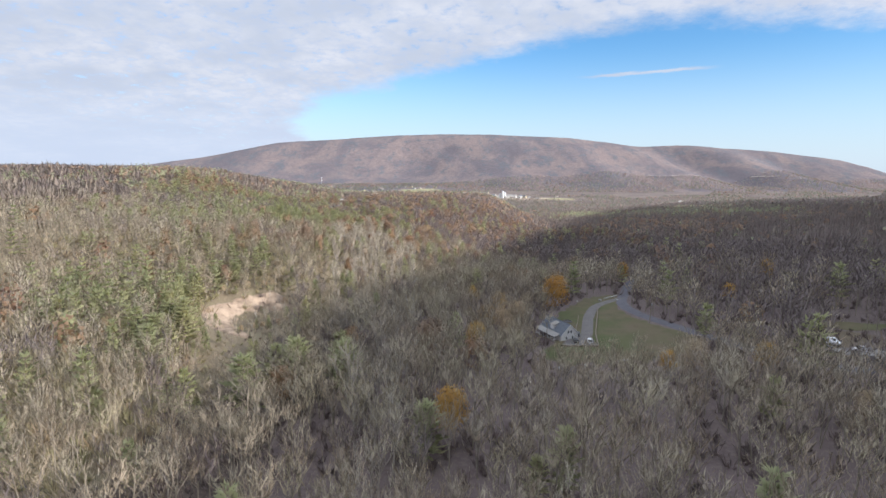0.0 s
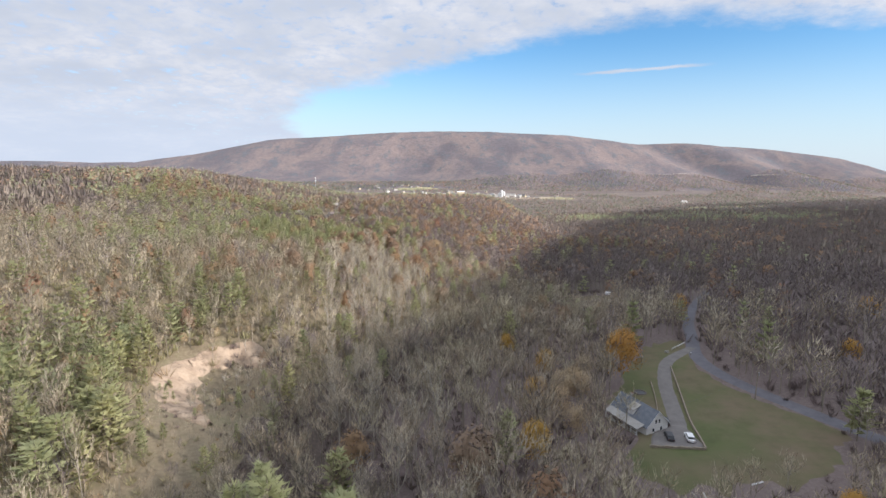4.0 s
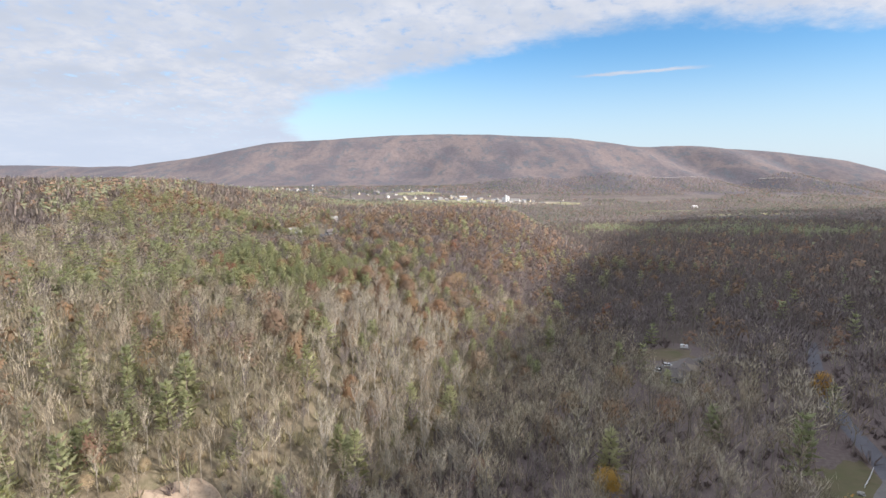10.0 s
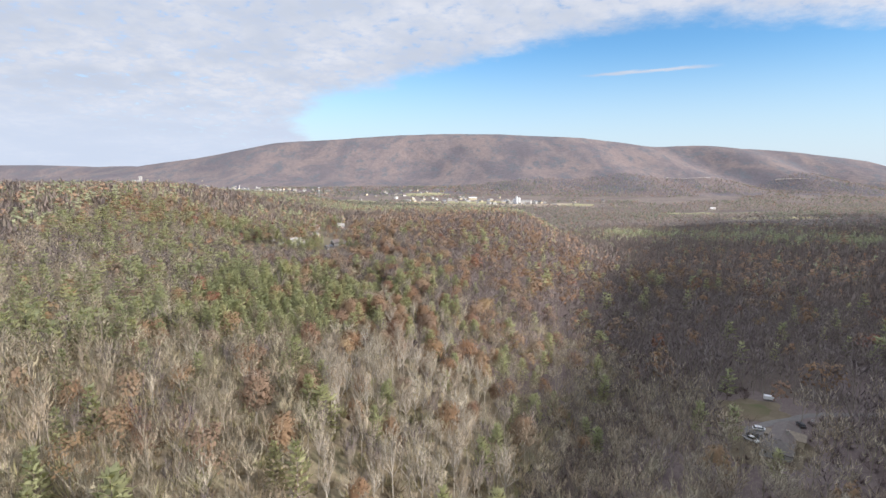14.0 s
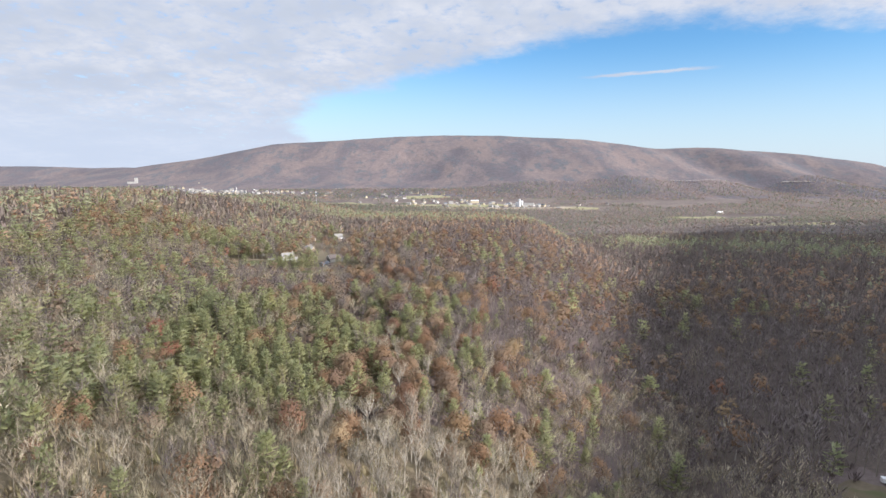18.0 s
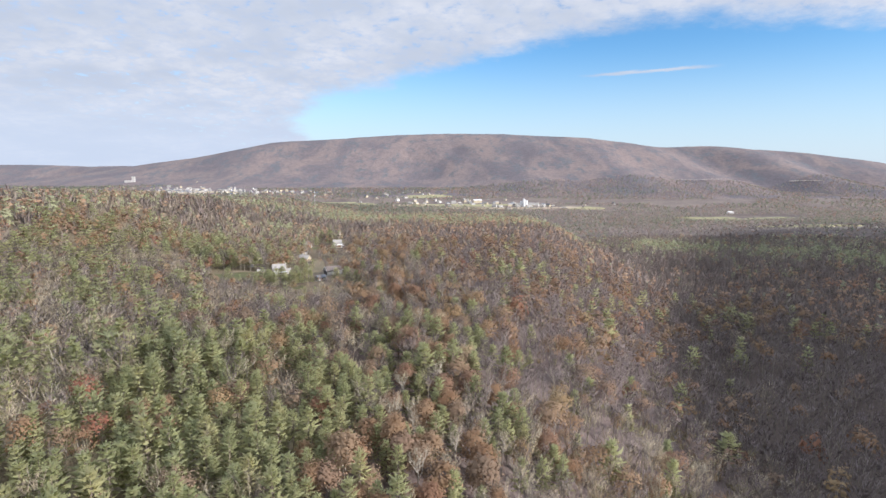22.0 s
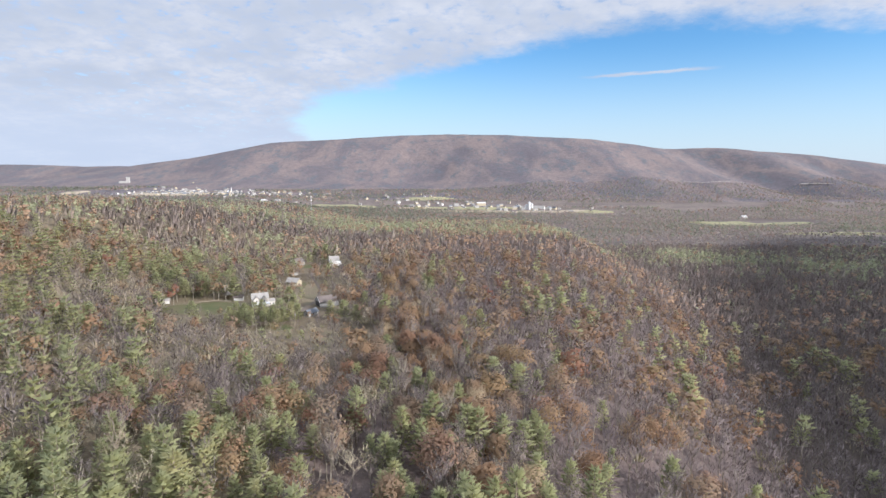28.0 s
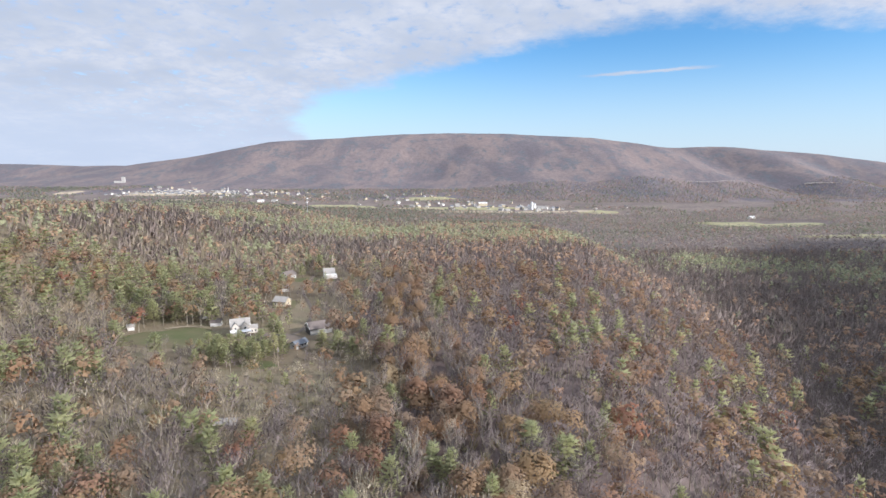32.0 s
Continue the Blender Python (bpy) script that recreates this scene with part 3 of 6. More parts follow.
for cx, cy, rx, ry, turn, seed in ((-158, 622, 46, 26, 0, 22), (88, 374, 15, 15, 0, 23), (78, 342, 14, 17, -38, 26), (138, 158, 22, 16, -30, 24), (-160, 732, 19, 44, 0, 25)):
    lay("rough_grass", patch(cx, cy, rx, ry, turn, 0.07, seed, 0.3, 14, 60), GRASS, "rough dry grass and leaves round the clearing", "grass")
LAWNS = [(151, 176, 12, 6, -20, 4), (88, 374.5, 10.5, 10, -20, 5), (-189, 630, 25, 17, -12, 6), (-148, 618, 16, 12, 0, 7), (-160, 760, 19, 8, 0, 8), (-140, 596, 9, 5, 0, 9), (-157, 690, 9, 10, 0, 10)]
for cx, cy, rx, ry, turn, seed in LAWNS:
    lay("lawn", patch(cx, cy, rx, ry, turn, 0.10 + 0.004 * seed, seed, 0.32), LAWN, "mown lawn fading to brown among the trees", "lawn")
lay("lawn", glade(GARDEN, 0.11, 2), LAWN, "wide mown lawn fading to brown round the white house", "lawn")
lay("sand_slope", bank([(-74, 191), (-82, 197), (-92, 209), (-99, 222), (-100, 232), (-96, 239)], [2, 8, 15, 16, 13, 8], 1.1, 12), SAND, "slope of pale bare sand in an old pit", "sand")
lay("sand_bank", bank([(-100, 235), (-96, 240.5), (-90, 244.5), (-84, 245.5), (-78, 243.5), (-73, 240)], [6, 10, 10, 10, 7, 3], 1.2, 19), SAND, "eroded bank of pale sand below the trees", "sand")
lay("parking_place", glade([(44.8, 175.2), (47.5, 181), (52, 186), (58, 185), (58.3, 178), (57, 173)], 0.32, 16, 0.02), GRAVEL, "grey gravel parking place before the house's gable", "driveway")
for geo, top in ((patch(79, 352, 5, 8.5, -30, 0.25, 13), GRAVEL), (patch(130.5, 150.5, 9, 4, -30, 0.25, 14), GRAVEL), (patch(-143, 630, 12, 6, -10, 0.2, 15), DIRT)):
    lay("parking_place", geo, top, "grey gravel parking place beside the house", "driveway")
lay("lane", strip([(82, 357), (90, 361), (99, 363), (110, 366), (135, 364), (165, 366)], 4.0, 0.2), GRAVEL, "narrow gravel lane leading off into the woods", "lane")
lay("lane", strip([(-143, 628), (-135, 642), (-139, 677), (-157, 727), (-162, 775)], 2.2, 0.2), DIRT, "narrow dirt lane between the farm houses", "lane")


# ---- trees: patterns of a few hundred triangles ----
def rods(starts, ends, r0, r1, sides=3):
    """Tapered rods as triangles."""
    s, e = np.asarray(starts, float), np.asarray(ends, float)
    d = e - s
    d /= np.linalg.norm(d, axis=1)[:, None] + 1e-9
    u = np.cross(d, np.where(np.abs(d[:, 2:]) > 0.9, [[1.0, 0, 0]], [[0, 0, 1.0]]))
    u /= np.linalg.norm(u, axis=1)[:, None] + 1e-9
    v = np.cross(d, u)
    ring = np.linspace(0, 2 * np.pi, sides, endpoint=False)
    off = u[:, None] * np.cos(ring)[None, :, None] + v[:, None] * np.sin(ring)[None, :, None]
    low, top = s[:, None] + off * np.reshape(r0, (-1, 1, 1)), e[:, None] + off * np.reshape(r1, (-1, 1, 1))
    verts = np.concatenate([low, top], 1)
    k = np.arange(sides)
    k2 = (k + 1) % sides
    f = np.concatenate([np.stack([k, k2, k2 + sides], 1), np.stack([k, k2 + sides, k + sides], 1)])
    faces = f[None] + (np.arange(len(s)) * 2 * sides)[:, None, None]
    return verts.reshape(-1, 3), faces.reshape(-1, 3)


def outward(points, tall, rng, loose=0.4):
    """Directions out of a crown, so that what grows on it faces outwards and up."""
    n = points - np.array([0, 0, 0.5 * tall])
    n[:, 2] *= 0.9
    n /= np.linalg.norm(n, axis=1)[:, None] + 1e-6
    n += [0, 0, 0.25]
    n += rng.normal(size=n.shape) * loose
    return n / (np.linalg.norm(n, axis=1)[:, None] + 1e-6)


def blades(base, tip, wide, rng, tall=12.0):
    """Thin pointed triangles from base to tip, their flat sides out of the crown."""
    base, tip = np.asarray(base, float), np.asarray(tip, float)
    d = tip - base
    side = np.cross(d, outward((base + tip) / 2, tall, rng))
    side /= np.linalg.norm(side, axis=1)[:, None] + 1e-9
    side *= np.reshape(wide, (-1, 1)) / 2
    v = np.stack([base - side, base + side, tip], 1)
    return v.reshape(-1, 3), np.arange(len(v) * 3).reshape(-1, 3)


def flecks(centre, size, rng, tall=12.0, stretch=1.0, loose=0.45):
    """Leaf sprays: small uneven triangles that face out of the crown."""
    n = outward(np.array(centre, float), tall, rng, loose)
    a = np.cross(n, rng.normal(size=n.shape) * [1, 1, 1 / stretch])
    a /= np.linalg.norm(a, axis=1)[:, None] + 1e-6
    b = np.cross(n, a)
    if stretch > 1:
        up = b[:, 2:] < 0
        a, b = np.where(up, -a, a), np.where(up, -b, b)
    s = np.reshape(size, (-1, 1))
    k = 0.7 + 0.6 * rng.rand(len(s), 3)
    v = np.stack([centre - a * s * 0.6 * k[:, :1] - b * s * 0.35, centre + a * s * 0.6 * k[:, 1:2] - b * s * 0.3, centre + b * s * 0.75 * stretch * k[:, 2:]], 1)
    return v.reshape(-1, 3), np.arange(len(v) * 3).reshape(-1, 3)


def join(*pieces):
    v, f, n = [], [], 0
    for a, b in pieces:
        v.append(a), f.append(b + n)
        n += len(a)
    return np.concatenate(v), np.concatenate(f)


def crown_normals(v):
    """Normals out of the middle of a crown, so that the whole crown takes the light as one rounded body."""
    n = v * [1.0, 1.0, 0.75] - [0, 0, 0.42 * v[:, 2].max()]
    n = n / (np.linalg.norm(n, axis=1)[:, None] + 1e-6) + [0, 0, 0.35]
    return n / (np.linalg.norm(n, axis=1)[:, None] + 1e-6)


def limbs(rng, tall, wide, count, fork):
    """A forked trunk: rods of trunk and limbs, and the lines of the limbs for what grows on them."""
    lean = rng.normal(size=2) * 0.4
    top = np.array([*lean, tall * fork])
    starts, ends, r0, r1 = [(0, 0, -0.5)], [top], [tall * 0.0105], [tall * 0.0075]
    lines = []
    for k in range(count):
        a = 2 * np.pi * (k + rng.rand() * 0.8) / count
        z0 = tall * fork * (0.7 + 0.3 * rng.rand())
        p0 = np.array([*(lean * z0 / top[2]), z0])
        reach = wide * (0.3 + 0.7 * rng.rand())
        hi = tall * (0.70 + 0.30 * (1 - (reach / wide) ** 2) + 0.06 * rng.normal())
        out = np.array([math.cos(a) * reach, math.sin(a) * reach, 0.0])
        line = [p0]
        for f, lift in ((0.26, 0.27), (0.58, 0.62), (0.92, 1.0)):
            line.append(p0 + out * f + np.array([0, 0, (hi - z0) * lift]) + rng.normal(size=3) * [0.2, 0.2, 0.1])
        starts += line[:3]
        ends += line[1:]
        r0 += [tall * 0.0070, tall * 0.0054, tall * 0.0036]
        r1 += [tall * 0.0054, tall * 0.0036, tall * 0.0012]
        lines.append(line)
    return starts, ends, r0, r1, lines


def along(line, f):
    k = min(int(f * 3), 2)
    return line[k] + (line[k + 1] - line[k]) * (f * 3 - k)


def bare_pattern(seed, tall=17.0, wide=3.6, count=5, branches=4, twigs=7, thick=0.085, long=1.7, rodded=True):
    rng = np.random.RandomState(seed)
    s, e, r0, r1, lines = limbs(rng, tall, wide, count, 0.40 + 0.22 * rng.rand())
    tb, tt = [], []
    for line in lines:
        for b in range(branches):
            f = 0.3 + 0.65 * (b + rng.rand()) / branches
            p = along(line, f)
            a = rng.rand() * 2 * np.pi
            l = (1.3 - 0.6 * f) * long * 1.7
            q = p + l * np.array([math.cos(a) * 0.56, math.sin(a) * 0.56, 0.84])
            if rodded:
                s.append(p), e.append(q)
                r0.append(tall * 0.0034), r1.append(tall * 0.0012)
            else:
                tb.append(p), tt.append(q)
            for t in range(twigs):
                g = 0.25 + 0.75 * rng.rand()
                o = p + (q - p) * g
                d = rng.normal(size=3) * 0.27 + [math.cos(a) * 0.30, math.sin(a) * 0.30, 0.88]
                tb.append(o), tt.append(o + d * long * (0.6 + 0.5 * rng.rand()))
        for t in range(twigs):
            o = along(line, 0.6 + 0.4 * rng.rand())
            tb.append(o), tt.append(o + (rng.normal(size=3) * 0.36 + [0, 0, 0.85]) * long * (0.6 + 0.6 * rng.rand()))
    wides = thick * (0.7 + 0.6 * rng.rand(len(tb)))
    crown = blades(tb, tt, wides, rng, tall)
    if not rodded:
        s1, e1 = np.array(s[1:]), np.array(e[1:])
        mist = misty_pattern(seed + 500, tall * 0.97, wide, 90, thick * 1.1, long * 1.0)[1]
        crown = join(crown, mist)
        return join(rods(s[:1], e[:1], r0[:1], r1[:1]), blades(s1, e1 + (e1 - s1) * 0.25, 2.1 * np.array(r0[1:]), rng, tall)), crown
    return rods(s, e, r0, r1), crown


def misty_pattern(seed, tall, wide, count, thick, long):
    """A bare tree seen from afar: a thin trunk and a soft crown of twigs."""
    rng = np.random.RandomState(seed)
    a, f = rng.rand(count) * 6.283, rng.rand(count) ** 0.75
    rad = wide * np.sqrt(1 - 0.85 * f ** 2) * np.sqrt(rng.rand(count))
    base = np.stack([np.cos(a) * rad * 0.8, np.sin(a) * rad * 0.8, tall * (0.32 + 0.53 * f)], 1)
    d = np.stack([np.cos(a) * 0.5, np.sin(a) * 0.5, np.full(count, 0.85)], 1) + rng.normal(size=(count, 3)) * 0.28
    tip = base + d * long * (0.7 + 0.6 * rng.rand(count))[:, None]
    la = rng.rand() * 6.283 + np.arange(5) * 2.399
    lr = wide * (0.35 + 0.55 * rng.rand(5))
    low = np.stack([lr * 0, lr * 0, tall * (0.36 + 0.16 * rng.rand(5))], 1)
    high = np.stack([np.cos(la) * lr, np.sin(la) * lr, tall * (0.98 - 0.22 * (lr / wide) ** 2)], 1)
    bark = join(rods([(0, 0, -0.5)], [(0, 0, tall * 0.52)], [tall * 0.010], [tall * 0.007]), blades(low, high, np.full(5, 0.17), rng, tall))
    return bark, blades(base, tip, thick * (0.6 + 0.8 * rng.rand(count)), rng, tall)


def leafy_pattern(seed, tall=15.0, wide=4.0, count=5, clumps=22, leaves=14, size=0.55, fork=0.3):
    rng = np.random.RandomState(seed)
    s, e, r0, r1, lines = limbs(rng, tall * 0.95, wide, count, fork)
    c = []
    for k in range(clumps):
        z = 0.08 + 0.92 * rng.rand() ** 0.6
        r = wide * math.sqrt(max(0.0, 1.04 - ((z - 0.25) / 0.78) ** 2)) * (0.6 + 0.32 * rng.rand())
        a = 2.399 * k + rng.rand() * 0.6
        m = np.array([math.cos(a) * r, math.sin(a) * r, tall * (0.30 + 0.64 * z)])
        c.append(m + rng.normal(size=(leaves, 3)) * wide * np.array([0.19, 0.19, 0.16]))
    c = np.concatenate(c)
    return rods(s, e, r0, r1), flecks(c, size * (0.7 + 0.6 * rng.rand(len(c))), rng, tall * 1.2)


def pine_pattern(seed, tall=19.0, wide=3.6, whorls=12, arms=5, tufts=6, size=0.8, bottom=0.22):
    rng = np.random.RandomState(seed)
    s, e, r0, r1 = [(0, 0, -0.5)], [(0, 0, tall * 0.97)], [tall * 0.012], [tall * 0.002]
    base, tip, wides = [], [], []
    for k in range(whorls):
        f = (k + 0.3 * rng.rand()) / whorls
        z = tall * (bottom + (0.97 - bottom) * f)
        for j in range(arms):
            a = 2 * np.pi * (j + rng.rand() * 0.8) / arms + k
            l = wide * ((1 - f) ** 0.75 * 0.93 + 0.09) * (0.6 + 0.55 * rng.rand()) * (1 if f > 0.15 else 0.8)
            d = np.array([math.cos(a), math.sin(a), 0.10 + 0.45 * f])
            q = np.array([0, 0, z]) + d * l
            if l > 1.0:
                s.append((0, 0, z)), e.append(q), r0.append(0.05), r1.append(0.015)
            for t in range(tufts):
                g = 0.3 + 0.7 * (t + rng.rand()) / tufts
                o = np.array([0, 0, z]) + d * l * g
                n = rng.normal(size=3) * [0.5, 0.5, 0.22] + d * 0.75 + [0, 0, 0.22]
                base.append(o - n * size * 0.35)
                tip.append(o + n * size * 0.85)
                wides.append(size * (0.38 + 0.32 * rng.rand()) if tufts > 6 else size * (0.55 + 0.4 * rng.rand()))
    base.append((0, 0, tall * 0.93)), tip.append((0, 0, tall * 1.02)), wides.append(0.4)
    return rods(s, e, r0, r1), blades(base, tip, wides, rng, tall * 0.9)


def far_pattern(seed, tall, wide, count, size, pointed):
    """A far tree: a few sprays over an uneven crown."""
    rng = np.random.RandomState(seed)
    a, f = rng.rand(count) * 6.283, rng.rand(count)
    if pointed:
        rad, z = wide * (1.0 - f) ** 0.8 * (0.6 + 0.4 * rng.rand(count)), tall * (0.25 + 0.68 * f)
    else:
        f = f ** 0.7
        rad, z = wide * np.sqrt(1 - 0.9 * f ** 2) * (0.4 + 0.6 * rng.rand(count)), tall * (0.40 + 0.55 * f)
    return None, flecks(np.stack([np.cos(a) * rad, np.sin(a) * rad, z], 1), size * (0.6 + 0.7 * rng.rand(count)), rng, tall * 0.9, 1.7, 0.35)


def spray_pattern(seed, tall, wide, count, thick, long):
    """A far bare tree: upright sprays of twigs from low in the crown to its top."""
    rng = np.random.RandomState(seed)
    a, f = rng.rand(count) * 6.283, rng.rand(count) ** 0.8
    rad = wide * np.sqrt(1 - 0.85 * f ** 2) * np.sqrt(rng.rand(count))
    base = np.stack([np.cos(a) * rad * 0.75, np.sin(a) * rad * 0.75, tall * (0.22 + 0.5 * f)], 1)
    d = np.stack([np.cos(a) * 0.3, np.sin(a) * 0.3, np.full(count, 1.0)], 1) + rng.normal(size=(count, 3)) * 0.16
    return None, blades(base, base + d * long * (0.7 + 0.6 * rng.rand(count))[:, None], thick * (0.6 + 0.8 * rng.rand(count)), rng, tall)


KINDS = {
    "bare": (bare_pattern, BARK, TWIG), "oak": (leafy_pattern, BARK, RUST),
    "maple": (bare_pattern, GREY_BARK, DARK_TWIG), "gold": (leafy_pattern, BARK, GOLD), "beech": (leafy_pattern, BARK, BEECH), "pine": (pine_pattern, DARK_BARK, PINE)}
NEAR = {
    "bare": [bare_pattern(10 + k, 11.8 + 0.6 * k, 3.1 + 0.2 * k, 8 + k % 3, 6, 11, 0.05, 1.1) for k in range(6)],
    "oak": [leafy_pattern(20 + k, 10.8 + 0.7 * k, 3.2 + 0.22 * k, 5, 44, 28, 0.40) for k in range(4)],
    "gold": [leafy_pattern(30 + k, 16.5 + k, 4.6 + 0.4 * k, 6, 76, 46, 0.40, 0.2) for k in range(3)],
    "beech": [leafy_pattern(35 + k, 13.0 + k, 3.8 + 0.35 * k, 5, 50, 40, 0.30, 0.2) for k in range(3)],
    "pine": [pine_pattern(40 + k, 11.8 + 0.7 * k, 3.1 + 0.16 * k, 11, 6, 9, 0.78, 0.16 + 0.04 * k) for k in range(5)]}
MIDDLE = {
    "bare": [bare_pattern(50 + k, 11.8 + 0.6 * k, 3.2 + 0.2 * k, 7, 5, 7, 0.062, 1.1, False) for k in range(6)],
    "oak": [leafy_pattern(60 + k, 10.8 + 0.7 * k, 3.2 + 0.22 * k, 3, 30, 14, 0.45) for k in range(4)],
    "pine": [pine_pattern(70 + k, 11.8 + 0.7 * k, 3.2 + 0.16 * k, 9, 6, 5, 0.92, 0.2) for k in range(4)]}
OUTER = {
    "bare": [misty_pattern(80 + k, 11.0 + 0.7 * k, 3.2 + 0.18 * k, 72, 0.20, 1.4) for k in range(6)],
    "oak": [leafy_pattern(90 + k, 10.5 + 0.7 * k, 3.4, 1, 18, 5, 0.85) for k in range(4)],
    "pine": [pine_pattern(100 + k, 11.8 + 0.8 * k, 3.3, 6, 5, 3, 1.25, 0.22) for k in range(4)]}


NEAR["maple"], MIDDLE["maple"], OUTER["maple"] = NEAR["bare"][:4], MIDDLE["bare"], OUTER["bare"]
FARTHEST = {
    "far_bare": [spray_pattern(110 + k, 10.5 + 0.7 * k, 3.6, 18, 0.95, 3.6) for k in range(5)],
    "far_oak": [far_pattern(120 + k, 10.2 + 0.7 * k, 3.5, 14, 1.4, False) for k in range(4)],
    "far_pine": [far_pattern(130 + k, 11.5 + 0.8 * k, 3.3, 14, 1.5, True) for k in range(4)]}
DISTANT = {
    "valley_bare": [far_pattern(180 + k, 11.5 + k, 4.6, 8, 2.1, False) for k in range(5)],
    "valley_oak": [far_pattern(190 + k, 11.0 + k, 4.6, 8, 2.1, False) for k in range(4)],
    "valley_pine": [far_pattern(200 + k, 13.0 + k, 4.0, 8, 2.2, True) for k in range(4)]}
VALLEY = {
    "valley_bare": [far_pattern(140 + k, 11.0, 7.0, 10, 2.9, False) for k in range(5)],
    "valley_oak": [far_pattern(150 + k, 11.0, 7.0, 10, 2.9, False) for k in range(4)],
    "valley_pine": [far_pattern(160 + k, 14.0, 5.6, 10, 2.9, True) for k in range(4)]}
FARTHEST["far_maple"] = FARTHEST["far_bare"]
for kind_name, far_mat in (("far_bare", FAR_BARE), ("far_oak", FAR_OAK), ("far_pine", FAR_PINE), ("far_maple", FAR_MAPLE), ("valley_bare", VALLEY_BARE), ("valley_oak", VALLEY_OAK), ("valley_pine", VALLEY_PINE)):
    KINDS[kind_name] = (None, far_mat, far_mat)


def size_at(x, y):
    """Trees stay low just before the clearings."""
    f = np.ones(np.shape(x))
    for cx, cy, rx, ry, turn in CLEAR:
        r_y = max(ry, rx) if abs(turn) > 25 else ry
        before = (y < cy - 0.6 * r_y) & (y > cy - r_y - 48) & (np.abs(x - cx * (1 - (cy - y) / 300)) < rx + 3)
        f = np.where(before, np.minimum(f, (0.40 if (cx < 0 and cy < 300) else 0.8 if cx > 120 else 0.62 if cy > 300 and cx > 0 else 0.66 if cx > 0 else 0.48) + 0.35 * np.clip((cy - r_y - 8 - y) / 45, 0, 1)), f)
    return f


def stature(x, y):
    """Height and girth of the trees by place, and how many of them stand there: tall and wide east of the creek, tall and slim on the sunny slope."""
    east = step((x - ravine(y)[0] - 5) / 15) * (1 - step((y - 400) / 80))
    slope = (1 - step((x - ravine(y)[0] + 15) / 15)) * (1 - step((y - 310) / 60))
    plain_top = step((y - 400) / 60) * (1 - step((x - ravine(y)[0] - 40) / 60)) * (1 - step((y - 640) / 80))
    return 1 + 0.38 * east + 0.30 * slope + 0.12 * plain_top, 1 + 0.40 * east + 0.06 * slope + 0.22 * plain_top, 1 - 0.42 * east - 0.12 * slope - 0.22 * plain_top


def chance(x, y):
    """How likely pines and rusty oaks are at a place of the plan."""
    def around(cx, cy, rx, ry):
        return np.exp(-((x - cx) / rx) ** 2 - ((y - cy) / ry) ** 2)
    xr, _ = ravine(y)
    west = step((xr - 12 - x) / 50)
    patchy = grain(x, y, 70, 21)
    fine = grain(x, y, 28, 22)
    pine = 0.03 + 0.75 * around(-125, 205, 45, 50) + 0.85 * around(-130, 400, 88, 80) * step((y - 305) / 50) * step((patchy - 0.05) / 0.4) \
        + 0.55 * around(-70, 352, 30, 35) * fine + 0.40 * step((-110 - x) / 130) * step((y - 420) / 150) * step((patchy - 0.2) / 0.4) \
        + 0.55 * step((y - 1050) / 200) * step((grain(x, y, 160, 23) - 0.42) / 0.2) + 0.3 * around(0, 620, 60, 60) * fine + 0.6 * around(1100, 1420, 520, 110)
    belt = 0.85 * np.exp(-((x - 300 - 0.44 * (1100 - y)) / 75) ** 2) * step((y - 660) / 80) * (1 - step((y - 1120) / 100))
    pine = np.where((x > xr) & (y < 1000), 0.02 + 0.15 * step((fine - 0.6) / 0.2) * step((y - 420) / 200), pine)
    pine = np.maximum(pine, belt * step((fine - 0.1) / 0.3))
    pine = np.maximum(pine, (0.7 - 0.35 * step((x - 150) / 200)) * step((y - 850) / 150) * step((0.5 * patchy + 0.5 * grain(x, y, 230, 26) - 0.38) / 0.16))
    oak = 0.035 + 0.065 * step((y - 300) / 100) + 0.30 * west * around(0, 420, 75, 75) * step((fine - 0.15) / 0.5) + 0.10 * west * step((y - 480) / 150) * step((patchy - 0.3) / 0.35) \
        + 0.10 * step((y - 560) / 250) * step((patchy - 0.35) / 0.3) + 0.03 * west * around(-120, 300, 90, 70) \
        + 0.20 * west * step((y - 440) / 60) * step((x + 150) / 90) * (1 - 0.6 * step((y - 800) / 200)) * step((fine - 0.1) / 0.3)
    oak = oak * (1 - 0.6 * step((-140 - x) / 80) * (1 - step((y - 480) / 100))) + 0.04 * step((-140 - x) / 80) * step((y - 560) / 100)
    oak = np.where(x > xr - 14, 0.35 * oak + 0.30 * around(250, 640, 110, 120) + 0.08 * step((y - 520) / 120) * step((fine - 0.2) / 0.4), oak)
    return np.clip(pine, 0, 0.92), np.clip(oak, 0, 0.6)


def open_ground(x, y):
    """True where no tree of the woods may stand."""
    out = np.zeros(np.shape(x), bool)
    for cx, cy, rx, ry, turn in CLEAR:
        c, s = math.cos(radians(turn)), math.sin(radians(turn))
        u, v = (x - cx) * c + (y - cy) * s, -(x - cx) * s + (y - cy) * c
        out |= (u / rx) ** 2 + (v / ry) ** 2 < 1.0
    out |= inside(GARDEN, x, y)
    for line, wide in ((ROAD, 3.0), (DRIVE, 4.6), ([(82, 357), (99, 363), (110, 366), (135, 364), (165, 366)], 4.0)):
        q = rounded(line, 4.0)
        for bx, by in q:
            out |= (x - bx) ** 2 + (y - by) ** 2 < wide ** 2
    return out


